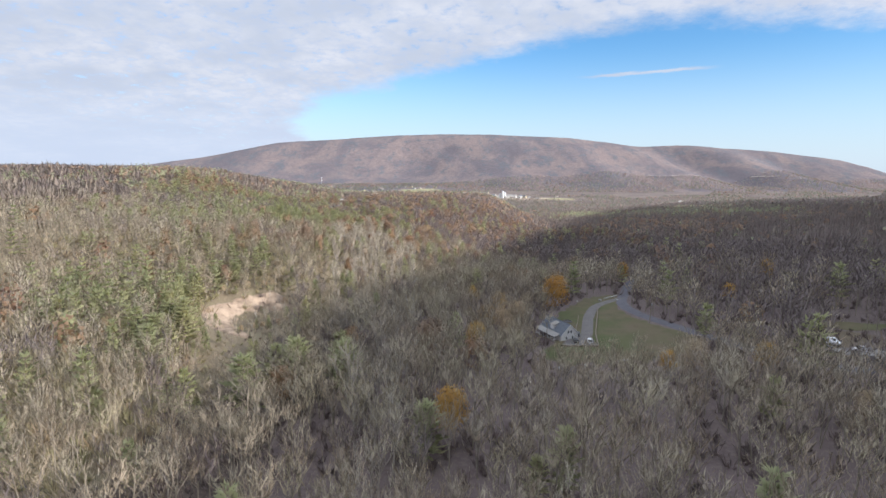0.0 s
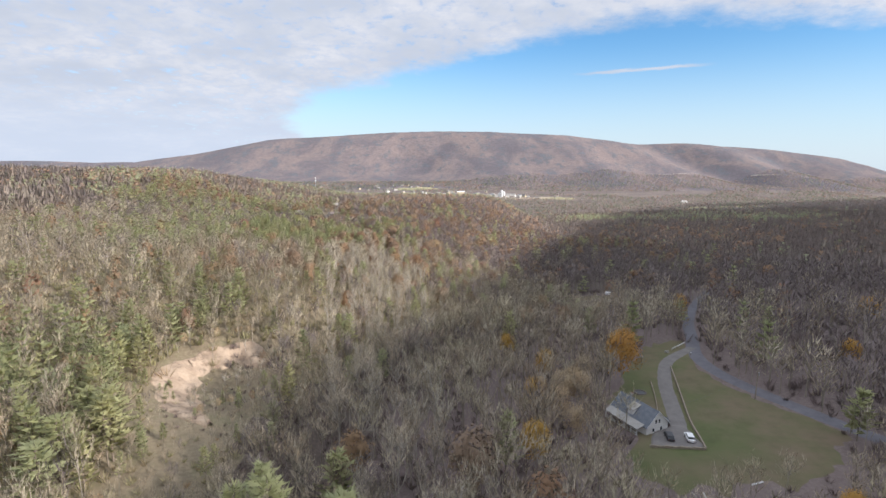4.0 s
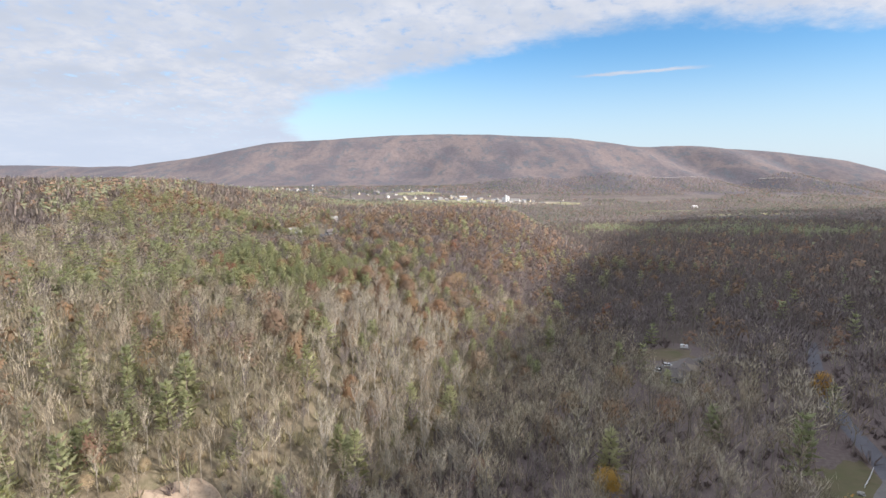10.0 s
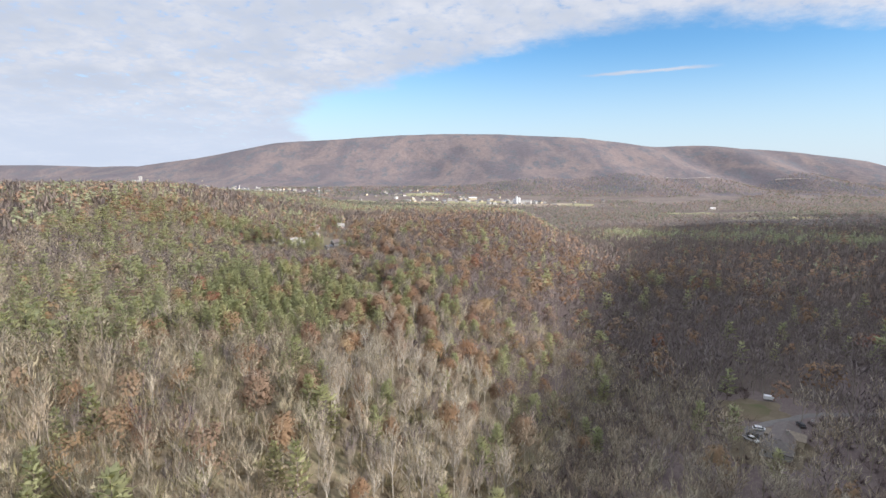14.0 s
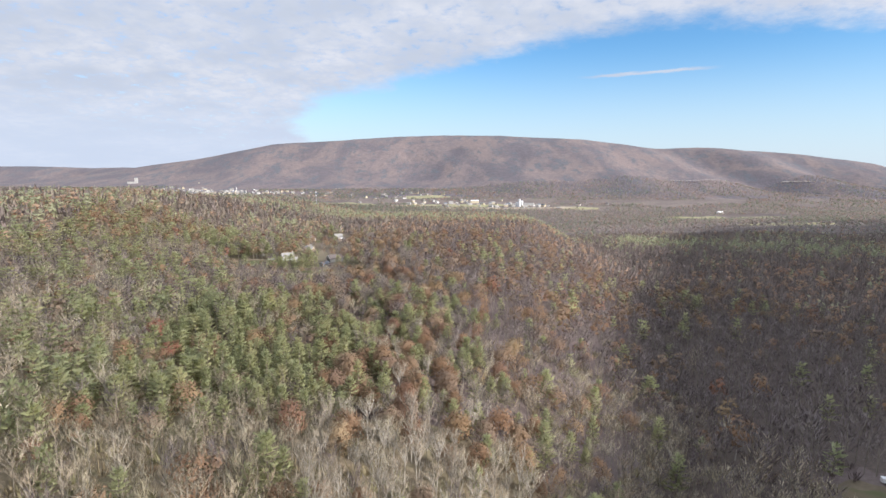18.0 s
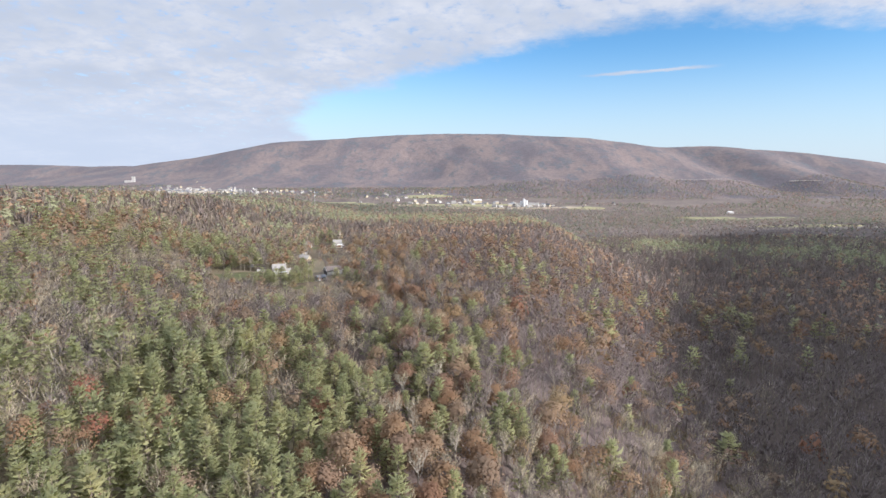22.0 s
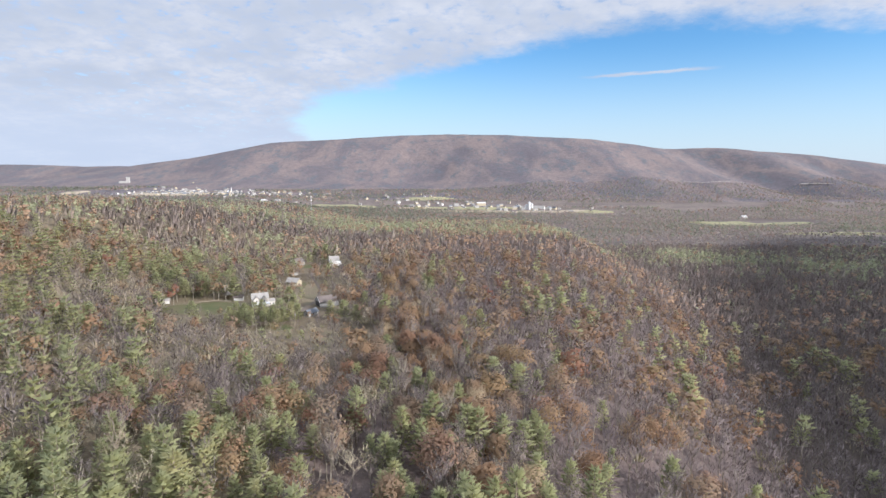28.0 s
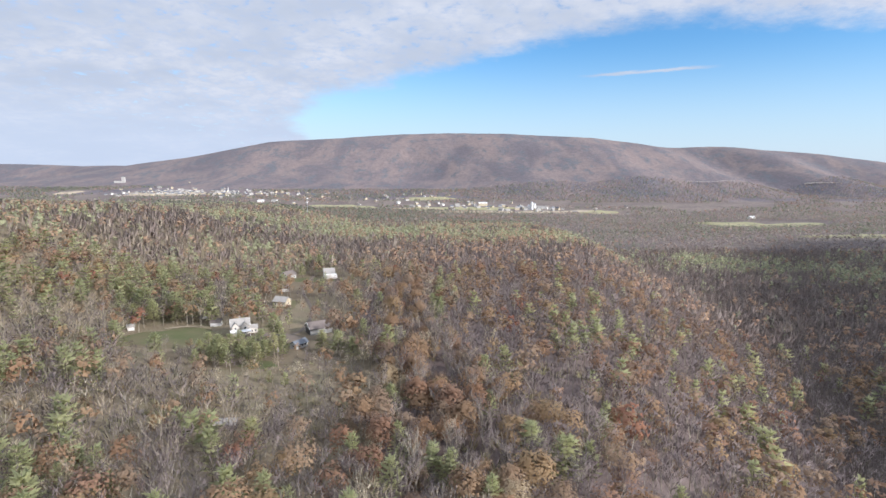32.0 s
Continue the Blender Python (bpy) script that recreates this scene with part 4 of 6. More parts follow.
def nearest_view(x, y):
    """How near the path comes to a place while it lies ahead, by the plan of the flight line."""
    best = np.full(np.shape(x), 1e9)
    for k in np.linspace(0, 1, 12):
        ex, ey = -67 * k, -5 + 402 * k
        ahead, aside = y - ey, np.abs(x - ex)
        d = np.where((ahead > 46) & (aside < 0.93 * ahead + 12), np.hypot(ahead, aside), 1e9)
        best = np.minimum(best, d)
    return best


def sow(x0, x1, y0, y1, gap, seed):
    rng = np.random.RandomState(seed)
    nx, ny = int((x1 - x0) / gap), int((y1 - y0) / gap)
    i, j = np.meshgrid(np.arange(nx), np.arange(ny))
    x = x0 + (i + 0.5 * (j % 2) + 0.5 + 0.85 * (rng.rand(ny, nx) - 0.5)) * gap
    y = y0 + (j + 0.5 + 0.85 * (rng.rand(ny, nx) - 0.5)) * gap
    return x.ravel(), y.ravel()


def planted(pattern, which, x, y, rng):
    """Joins copies of a pattern's bark (0) or crown (1)."""
    v, f = pattern[which]
    n = len(x)
    z = height(x, y)
    turn = rng["turn"]
    c, s = np.cos(turn)[:, None], np.sin(turn)[:, None]
    k, kx = rng["tall"][:, None], rng["wide"][:, None]
    out = np.empty((n, len(v), 3), np.float32)
    out[:, :, 0] = x[:, None] + (v[None, :, 0] * c - v[None, :, 1] * s) * kx
    out[:, :, 1] = y[:, None] + (v[None, :, 0] * s + v[None, :, 1] * c) * kx
    out[:, :, 2] = z[:, None] + v[None, :, 2] * k
    faces = f[None] + (np.arange(n) * len(v))[:, None, None]
    tint = np.repeat(rng["tint"], len(v))
    o = crown_normals(v)
    way = np.stack([o[None, :, 0] * c - o[None, :, 1] * s, o[None, :, 0] * s + o[None, :, 1] * c, np.repeat(o[None, :, 2], n, 0)], 2) if which else None
    return out.reshape(-1, 3), faces.reshape(-1, 3), tint, None if way is None else way.reshape(-1, 3)


def woods(name, label, patterns, x, y, kind_of, seed, smooth=False, tall_too=True):
    """The trees past those that stand singly, joined by kind."""
    rng = np.random.RandomState(seed)
    for kind in patterns:
        pick = np.nonzero(kind_of == kind)[0]
        if not len(pick):
            continue
        own = {0: [], 1: []}
        pats = patterns[kind]
        lot_n = rng.randint(0, len(pats), len(pick))
        for p, pattern in enumerate(pats):
            q = pick[lot_n == p]
            r = {"turn": rng.rand(len(q)) * 6.283, "tall": (0.76 + 0.42 * rng.rand(len(q)) ** 1.3) * size_at(x[q], y[q]), "tint": rng.rand(len(q))}
            r["wide"] = r["tall"] * (0.85 + 0.35 * rng.rand(len(q)))
            if tall_too:
                high, girth, _ = stature(x[q], y[q])
                r["tall"], r["wide"] = r["tall"] * high, r["wide"] * girth
            for which in (0, 1):
                if pattern[which] is not None and len(q):
                    own[which].append(planted(pattern, which, x[q], y[q], r))
        root = tagged(new(name.format(kind)), label.format({"bare": "bare grey deciduous trees", "maple": "shade-toned bare brown-twigged trees", "oak": "rust-brown oaks in leaf", "pine": "green white pines", "brush": "tan brush", "thicket": "shade-darkened purplish brush"}[kind.split("_")[-1]]), "woods", kind="stuff")
        for which, word in ((0, "trunks"), (1, "crowns")):
            if not own[which]:
                continue
            v, f, t, o, n = [], [], [], [], 0
            for a, b, c, e in own[which]:
                v.append(a), f.append(b + n), t.append(c), o.append(e)
                n += len(a)
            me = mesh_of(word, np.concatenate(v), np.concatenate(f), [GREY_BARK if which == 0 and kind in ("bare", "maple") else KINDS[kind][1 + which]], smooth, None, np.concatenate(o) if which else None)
            me.attributes.new("tint", "FLOAT", "POINT").data.foreach_set("value", np.concatenate(t).astype(np.float32))
            ob = new(word, me)
            ob.parent = root
            tagged(ob, kind="stuff")


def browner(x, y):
    """How many of the bare trees are the brown-twigged kind, whose dark tone deepens the shade east of the creek."""
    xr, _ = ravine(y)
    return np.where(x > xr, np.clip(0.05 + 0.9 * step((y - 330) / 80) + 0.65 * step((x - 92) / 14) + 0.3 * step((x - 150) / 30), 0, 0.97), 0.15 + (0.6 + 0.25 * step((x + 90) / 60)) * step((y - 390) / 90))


def kinds_at(x, y, seed):
    rng = np.random.RandomState(seed)
    pine, oak = chance(x, y)
    r = rng.rand(len(x))
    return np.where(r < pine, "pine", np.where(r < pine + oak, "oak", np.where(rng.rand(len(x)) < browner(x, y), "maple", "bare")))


# trees told apart by their colour or place: kind, x, y, size
PIT_PINES = [(-47, 140), (-40, 138), (-30, 151), (-25, 131), (-50, 124), (-88, 170), (-93, 160), (-90, 150)]
CHOSEN = [("gold", 51.0, 214.0, 1.08), ("gold", 27.5, 222.0, 0.72), ("gold", 19.5, 196.0, 0.66), ("oak", 11.0, 276.0, 0.95), ("beech", 33, 199, 0.95), ("beech", 27, 198, 0.95), ("beech", 33, 206, 0.8), ("beech", 24, 187, 0.85), ("beech", 26, 176, 0.8), ("beech", 38, 214, 0.8),
          ("beech", 96, 104, 0.7), ("beech", -66, 350, 0.8), ("beech", -40, 460, 0.9), ("beech", -10, 445, 0.9), ("beech", -85, 570, 0.9), ("beech", -50, 500, 0.9), ("beech", 20, 430, 0.8), ("gold", 13.5, 166, 0.72), ("gold", 3.5, 106, 0.85), ("gold", 110, 299, 0.8), ("gold", 172, 262, 0.8),
          ("gold", 127, 215, 0.6), ("gold", 95, 137, 0.55), ("beech", 73, 134, 0.9), ("gold", 68, 140, 0.5), ("gold", 17.5, 246, 0.6), ("pine", -2, 98, 1.1),
          ("pine", -44, 147, 1.05), ("pine", 19, 83, 0.7), ("pine", -29, 142, 0.8), ("pine", 134, 268, 0.75), ("pine", -88, 168, 1.1), ("pine", -94, 172, 1.05),
          ("pine", -64, 308, 1.0), ("pine", -35, 518, 1.05), ("pine", -42, 528, 1.0), ("pine", -116, 451, 1.0), ("pine", 54, 453, 0.95),
          ("oak", -61, 441, 1.0), ("oak", -32, 438, 0.95), ("oak", -21, 476, 1.0), ("oak", -77, 536, 0.95), ("oak", -45, 337, 0.9), ("oak", 2, 457, 0.8),
          ("pine", -204, 606, 1.05), ("pine", -184, 600, 0.7), ("pine", -143, 624, 0.85), ("pine", -139.5, 621, 0.75), ("oak", -153, 569, 0.7),
          ("pine", -110, 605, 0.8), ("pine", -103, 601, 0.7), ("pine", -85, 610, 0.75), ("pine", -78, 606, 0.7), ("pine", -118, 611, 0.7),
          ("pine", -158, 778, 1.2), ("pine", -166, 780, 1.1), ("pine", -150, 783, 1.1), ("pine", -194, 657, 0.8), ("pine", -202, 653, 0.7), ("pine", -211, 648, 0.8), ("pine", -186, 661, 0.85), ("pine", -219, 644, 0.8)]
CHOSEN += [("pine", -166 + 3.0 * k, 600.5 + 2.0 * ((k * 7) % 3), 0.62 + 0.06 * (k % 3)) for k in range(12)]
CHOSEN += [("pine", -164 + 4.1 * k, 592 + 2.0 * ((k * 5) % 3), 0.52 + 0.06 * (k % 4)) for k in range(7)]
CHOSEN += [("pine", x, y, 1.25) for x, y in PIT_PINES]
CHOSEN += [("pine", -232 + 5.2 * k, 656 + 4.0 * ((k * 5) % 3) - 0.1 * k, 0.9 + 0.08 * (k % 3)) for k in range(9)]

LABELS = {"maple": "bare deciduous tree with fine brown twigs toned dark for shade", "bare": "tall bare deciduous tree with pale grey branches", "oak": "oak still holding rust-brown autumn leaves",
          "gold": "broad tree in golden-orange autumn leaf", "beech": "tree with a dense crown of pale tan leaves", "pine": "green white pine with tiered feathery branches"}
NAMES = {"maple": "maple_tree", "bare": "bare_tree", "oak": "oak_tree", "gold": "autumn_tree", "beech": "beech_tree", "pine": "pine_tree"}
single = {}
for kind, pats in NEAR.items():
    for bark, crown in pats:
        root = tagged(new(NAMES[kind]), LABELS[kind], "tree", "trees of the woods")
        part_arrays("trunk", *bark, KINDS[kind][1], root)
        part_arrays("crown", *crown, KINDS[kind][2], root, "", False, crown_normals(crown[0]))
        single.setdefault(kind, []).append(root)
used = set()
plant_rng = np.random.RandomState(5)


def plant(kind, x, y, size, girth=1.0):
    k = plant_rng.randint(len(single[kind]))
    root = single[kind][k]
    m = pose(x, y, at(x, y), 0, 0, plant_rng.rand() * 360) @ Matrix.Diagonal((size * girth * (0.9 + 0.25 * plant_rng.rand()),) * 2 + (size, 1))
    if (kind, k) not in used:
        used.add((kind, k))
        root.matrix_world = m
        return root
    twin = copy_thing(root, Matrix())
    twin.matrix_world = m
    return twin


CHOSEN = [(kind, x, y, size * (1.0 if kind == "gold" else 1.15 if kind == "pine" else 1.0)) for kind, x, y, size in CHOSEN]
for kind, x, y, size in CHOSEN:
    plant(kind, x, y, size, 1.4 if kind == "pine" else 1.0)

# the woods along the flight
tx, ty = sow(-480, 460, 46, 880, 5.15, 31)
keep = ~open_ground(tx, ty)
for kind, x, y, size in CHOSEN:
    keep &= np.hypot(tx - x, ty - y) > 3.0
tx, ty = tx[keep], ty[keep]
near = nearest_view(tx, ty)
keep = near < 390
tx, ty, near = tx[keep], ty[keep], near[keep]
high, girth, share = stature(tx, ty)
keep = np.random.RandomState(53).rand(len(tx)) < share
tx, ty, near, high, girth = tx[keep], ty[keep], near[keep], high[keep], girth[keep]
kind_of = kinds_at(tx, ty, 32)
alone = np.zeros(len(tx), bool)
line_far = np.abs(tx + 67 * (ty + 5) / 402 * 0.75) + 0.1 * np.abs(ty - 330)
for kind, most in (("bare", 300), ("maple", 240), ("oak", 180), ("pine", 260)):
    q = np.nonzero(kind_of == kind)[0]
    q = q[np.argsort(line_far[q])][:most]
    alone[q] = True
low = size_at(tx, ty)
for k in np.nonzero(alone)[0]:
    plant(str(kind_of[k]), float(tx[k]), float(ty[k]), (0.76 + 0.42 * plant_rng.rand() ** 1.3) * float(low[k] * high[k]), float(girth[k] / high[k]))
mid = ~alone & (near < 150)
outer = ~alone & (near >= 150)
woods("near_woods", "dense stand of {} below the flight", MIDDLE, tx[mid], ty[mid], kind_of[mid], 33)
woods("outer_woods", "wide stand of {} on the slopes", OUTER, tx[outer], ty[outer], kind_of[outer], 34)

# saplings and brush under the tall trees: tan on the sunny slope, purplish in the hollow east of the creek, darkened to
# deepen its shade
def brush_pattern(seed, tall):
    rng = np.random.RandomState(seed)
    a, r = rng.rand(26) * 6.283, rng.rand(26) ** 0.6 * tall * 0.8
    tip = np.stack([np.cos(a) * r, np.sin(a) * r, tall * (0.5 + 0.5 * rng.rand(26))], 1)
    base = tip * [[0.35, 0.35, 0.15]] + rng.normal(size=(26, 3)) * 0.2
    return None, blades(base, tip, 0.2 + 0.22 * rng.rand(26), rng)


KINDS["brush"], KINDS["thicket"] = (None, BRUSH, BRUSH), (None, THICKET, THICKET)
bx, by = sow(-330, 330, 60, 640, 4.7, 41)
d = nearest_view(bx, by)
in_pit = (np.abs(bx + 84) < 20) & (np.abs(by - 218) < 32) & ((bx > -92) | (grain(bx, by, 9, 45) > 0.7))
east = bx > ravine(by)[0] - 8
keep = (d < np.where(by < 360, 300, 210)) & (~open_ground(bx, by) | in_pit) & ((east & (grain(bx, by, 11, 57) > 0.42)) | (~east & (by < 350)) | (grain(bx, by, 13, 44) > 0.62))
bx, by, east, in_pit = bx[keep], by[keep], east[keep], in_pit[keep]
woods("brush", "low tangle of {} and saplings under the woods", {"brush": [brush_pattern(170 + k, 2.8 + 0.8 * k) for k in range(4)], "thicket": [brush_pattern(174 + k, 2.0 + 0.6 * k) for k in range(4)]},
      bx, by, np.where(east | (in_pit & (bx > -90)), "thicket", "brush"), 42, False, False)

# the far woods down to the valley, and the woods on its floor
def far_kinds(x, y, seed, where="far_"):
    return np.array([where + (str(q) if where == "far_" else str(q).replace("maple", "bare")) for q in kinds_at(x, y, seed)])


fx, fy = sow(-1300, 1300, 330, 1300, 6.0, 35)
d = nearest_view(fx, fy)
keep = ((d >= 390) | (fx < -480) | (fx > 460) | (fy > 880)) & (d < 900) & ~open_ground(fx, fy)
fx, fy = fx[keep], fy[keep]
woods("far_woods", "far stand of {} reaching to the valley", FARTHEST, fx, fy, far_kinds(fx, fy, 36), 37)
# the same woods go on beside and behind the flight
fx, fy = sow(-440, 440, -220, 620, 7.4, 59)
keep = (nearest_view(fx, fy) >= 1e8) & ~open_ground(fx, fy)
fx, fy = fx[keep], fy[keep]
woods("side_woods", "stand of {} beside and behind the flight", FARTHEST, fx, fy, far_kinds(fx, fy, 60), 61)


def valley_open(x, y):
    """True on the fields, yards and streets of the valley."""
    out = np.zeros(np.shape(x), bool)
    for cx, cy, rx, ry in VALLEY_OPEN:
        out |= ((x - cx) / rx) ** 2 + ((y - cy) / ry) ** 2 < 0.75 + 0.6 * grain(x, y, 45, 46)
    return out


VALLEY_OPEN = [(-1330, 2960, 330, 300), (-1750, 2820, 130, 130), (-900, 2900, 200, 150), (250, 2370, 190, 110), (60, 2470, 260, 120), (530, 2340, 110, 75), (935, 1960, 190, 150), (725, 1310, 100, 70), (-470, 2420, 180, 90), (-775, 2470, 60, 60), (-150, 2780, 200, 90)]
fx, fy = sow(-2400, 2400, 700, 2300, 11.6, 49)
d = nearest_view(fx, fy)
keep = (d >= 900) & (d < 1e8) & ~valley_open(fx, fy)
fx, fy = fx[keep], fy[keep]
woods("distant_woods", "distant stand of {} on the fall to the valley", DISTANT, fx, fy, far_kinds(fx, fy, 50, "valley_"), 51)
fx, fy = sow(-3000, 3000, 2300, 3250, 18.6, 38)
d = nearest_view(fx, fy)
thin = 0.40 * step((fy - 2300) / 100) * (1 - 0.5 * step((fy - 2700) / 200))
keep = (d < 1e8) & (0.75 * grain(fx, fy, 190, 24) + 0.25 * grain(fx, fy, 40, 25) < 1.0 - thin) & ~valley_open(fx, fy)
fx, fy = fx[keep], fy[keep]
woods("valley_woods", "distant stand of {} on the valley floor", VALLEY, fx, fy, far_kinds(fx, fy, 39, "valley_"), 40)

# ---- buildings ----
def box(bm, x0, x1, y0, y1, z0, z1):
    v = [bm.verts.new((x, y, z)) for z in (z0, z1) for x, y in ((x0, y0), (x1, y0), (x1, y1), (x0, y1))]
    for f in ((0, 3, 2, 1), (4, 5, 6, 7), (0, 1, 5, 4), (1, 2, 6, 5), (2, 3, 7, 6), (3, 0, 4, 7)):
        bm.faces.new([v[k] for k in f])
    return v


def boxed(*rows, soft=0.0):
    bm = bmesh.new()
    for row in rows:
        box(bm, *row)
    if soft:
        bmesh.ops.bevel(bm, geom=bm.edges[:], offset=soft, segments=1, affect="EDGES")
    return bm


def prism(profile, x0, x1):
    """A profile of (y, z) drawn out along x."""
    bm = bmesh.new()
    a = [bm.verts.new((x0, y, z)) for y, z in profile]
    b = [bm.verts.new((x1, y, z)) for y, z in profile]
    bm.faces.new(a[::-1]), bm.faces.new(b)
    n = len(a)
    for k in range(n):
        bm.faces.new((a[k], a[(k + 1) % n], b[(k + 1) % n], b[k]))
    bmesh.ops.recalc_face_normals(bm, faces=bm.faces[:])
    return bm


def disc(r, z0, z1, n=14, r2=None):
    bm = bmesh.new()
    bmesh.ops.create_cone(bm, cap_ends=True, segments=n, radius1=r, radius2=r if r2 is None else r2, depth=z1 - z0,
                          matrix=Matrix.Translation((0, 0, (z0 + z1) / 2)))
    return bm


def thing(name, label, category, x, y, turn=0.0, sink=0.0, group=""):
    root = tagged(new(name), label, category, group)
    root.matrix_world = pose(x, y, at(x, y) - sink, 0, 0, turn)
    return root


def window(parent, x, y, z, w, h, side):
    """A framed window on the wall that faces along side (x or y, + or -)."""
    d = 0.06
    if side in ("+y", "-y"):
        k = 1 if side == "+y" else -1
        a, b = sorted((y, y + k * d))
        p0, p1 = sorted((y + k * d, y + k * (d + 0.012)))
        fr = part("window", boxed((x - w / 2, x + w / 2, a, b, z, z + h)), WHITEPAINT, parent)
        part("pane", boxed((x - w / 2 + 0.1, x + w / 2 - 0.1, p0, p1, z + 0.1, z + h - 0.1)), GLASS, fr)
    else:
        k = 1 if side == "+x" else -1
        a, b = sorted((x, x + k * d))
        p0, p1 = sorted((x + k * d, x + k * (d + 0.012)))
        fr = part("window", boxed((a, b, y - w / 2, y + w / 2, z, z + h)), WHITEPAINT, parent)
        part("pane", boxed((p0, p1, y - w / 2 + 0.1, y + w / 2 - 0.1, z + 0.1, z + h - 0.1)), GLASS, fr)


def gabled(root, x0, x1, deep, eave, ridge, wall_mat, roof_mat, y_mid=0.0, over=0.4, trim=True):
    """Walls with gable ends along x, and a roof of two slabs."""
    h = deep / 2
    part("wall", prism([(y_mid - h, -1.2), (y_mid + h, -1.2), (y_mid + h, eave), (y_mid, ridge), (y_mid - h, eave)], x0, x1), wall_mat, root)
    fall = (ridge - eave) / h
    for s in (-1, 1):
        lo = (y_mid + s * (h + over), eave - fall * over)
        part("roof", prism([(y_mid, ridge + 0.03), lo, (lo[0], lo[1] + 0.2), (y_mid, ridge + 0.25)], x0 - over, x1 + over), roof_mat, root)
    if trim:
        for x in (x0 - over - 0.05, x1 + over + 0.01):
            for s in (-1, 1):
                lo = (y_mid + s * (h + over), eave - fall * over)
                part("bargeboard", prism([(y_mid, ridge - 0.12), lo, (lo[0], lo[1] + 0.24), (y_mid, ridge + 0.29)], x, x + 0.04), WHITEPAINT, root)
        part("ridge_cap", boxed((x0 - over, x1 + over, y_mid - 0.14, y_mid + 0.14, ridge + 0.24, ridge + 0.3)), roof_mat, root)


def chimney(root, x, y, z0, z1, mat=STONE):
    c = part("chimney", boxed((x - 0.4, x + 0.4, y - 0.4, y + 0.4, z0, z1), (x - 0.48, x + 0.48, y - 0.48, y + 0.48, z1, z1 + 0.14)), mat, root)
    part("flue", boxed((x - 0.18, x + 0.18, y - 0.18, y + 0.18, z1 + 0.14, z1 + 0.4)), RED, c)


# the white house by the lane: gable to the lawn, dormer and porch on the wooded side
h1 = thing("house", "white-sided cape house with a slate-grey roof, dormer and porch", "house", 47.0, 188.8, -66)
h1.matrix_world = h1.matrix_world @ Matrix.Diagonal((0.88, 0.88, 0.9, 1))
gabled(h1, -7.6, 7.6, 8.8, 2.9, 6.9, WHITE, SHINGLE)
for z, w in ((0.8, 1.0), (3.3, 0.9)):
    window(h1, 7.6, -1.6 if z < 2 else -0.7, z, w, 1.3, "+x")
    window(h1, 7.6, 1.6 if z < 2 else 0.7, z, w, 1.3, "+x")
for x in (-5, -2.5, 0.5, 3.5):
    window(h1, x, -4.4, 0.8, 1.0, 1.3, "-y")
    window(h1, x, 4.4, 0.8, 1.0, 1.3, "+y")
d1 = part("dormer", prism([(-3.7, 3.2), (0.0, 3.2), (0.0, 6.6), (-3.7, 5.4)], -1.2, 1.2), WHITE, h1, "white-sided shed dormer")
part("dormer_roof", prism([(0.1, 6.65), (-4.0, 5.35), (-4.0, 5.5), (0.1, 6.85)], -1.5, 1.5), STONE, d1)
for x in (-0.6, 0.6):
    fr = part("window", boxed((x - 0.4, x + 0.4, -3.78, -3.7, 4.0, 5.1)), WHITEPAINT, d1)
part("porch_roof", prism([(-4.3, 3.1), (-7.2, 2.25), (-7.2, 2.42), (-4.3, 3.3)], -7.6, 6.6), PALE_ROOF, h1, "pale weathered porch roof")
part("porch_deck", boxed((-7.3, 6.4, -7.0, -4.4, -0.6, 0.1)), WOOD, h1)
for x in (-7.1, -4.4, -1.7, 1.0, 3.7, 6.2):
    part("porch_post", boxed((x - 0.09, x + 0.09, -6.95, -6.77, 0.1, 2.3)), WHITEPAINT, h1)
for x in (-7.1, -4.4, -1.7, 1.0, 3.7):
    part("porch_rail", boxed((x + 0.1, x + 2.6, -6.9, -6.82, 0.85, 0.95), (x + 0.1, x + 2.6, -6.9, -6.82, 0.3, 0.36)), WHITEPAINT, h1)
part("door", boxed((-1.2, -0.2, -4.47, -4.4, 0.1, 2.15)), DARKPAINT, h1)
part("side_deck", boxed((6.6, 9.0, -6.0, -2.4, -0.6, 0.05)), WOOD, h1)
chimney(h1, -4.2, 0.9, 5.6, 7.7)

# the brown-roofed house in the second clearing
h2 = thing("house", "low house with pale and brown shingle roofs and a rear wing", "house", 76.6, 336.6, -42)
TURNED = Matrix(((0, 1, 0, 0), (1, 0, 0, 0), (0, 0, 1, 0), (0, 0, 0, 1)))


def turned(profile, y0, y1):
    """A profile of (x, z) drawn out along y."""
    bm = prism(profile, y0, y1)
    bmesh.ops.transform(bm, matrix=TURNED, verts=bm.verts)
    bmesh.ops.recalc_face_normals(bm, faces=bm.faces[:])
    return bm


part("wall", prism([(-4, -1.2), (4, -1.2), (4, 2.7), (0, 4.7), (-4, 2.7)], -4.4, 4.4), GREYWALL, h2)
part("roof", prism([(0, 4.75), (-4.5, 2.5), (-4.5, 2.68), (0, 4.95)], -4.8, 4.8), WORN_ROOF, h2, "pale weathered shingle roof slope")
part("roof", prism([(0, 4.75), (4.5, 2.5), (4.5, 2.68), (0, 4.95)], -4.8, 4.8), BROWN_ROOF, h2)
part("wing_wall", turned([(-3.4, -1.2), (3.6, -1.2), (3.6, 2.7), (0.1, 4.5), (-3.4, 2.7)], 4.0, 18.0), GREYWALL, h2)
for s in (-1, 1):
    part("wing_roof", turned([(0.1, 4.6), (0.1 + s * 3.95, 2.52), (0.1 + s * 3.95, 2.7), (0.1, 4.8)], 1.2, 18.4), BROWN_ROOF, h2)
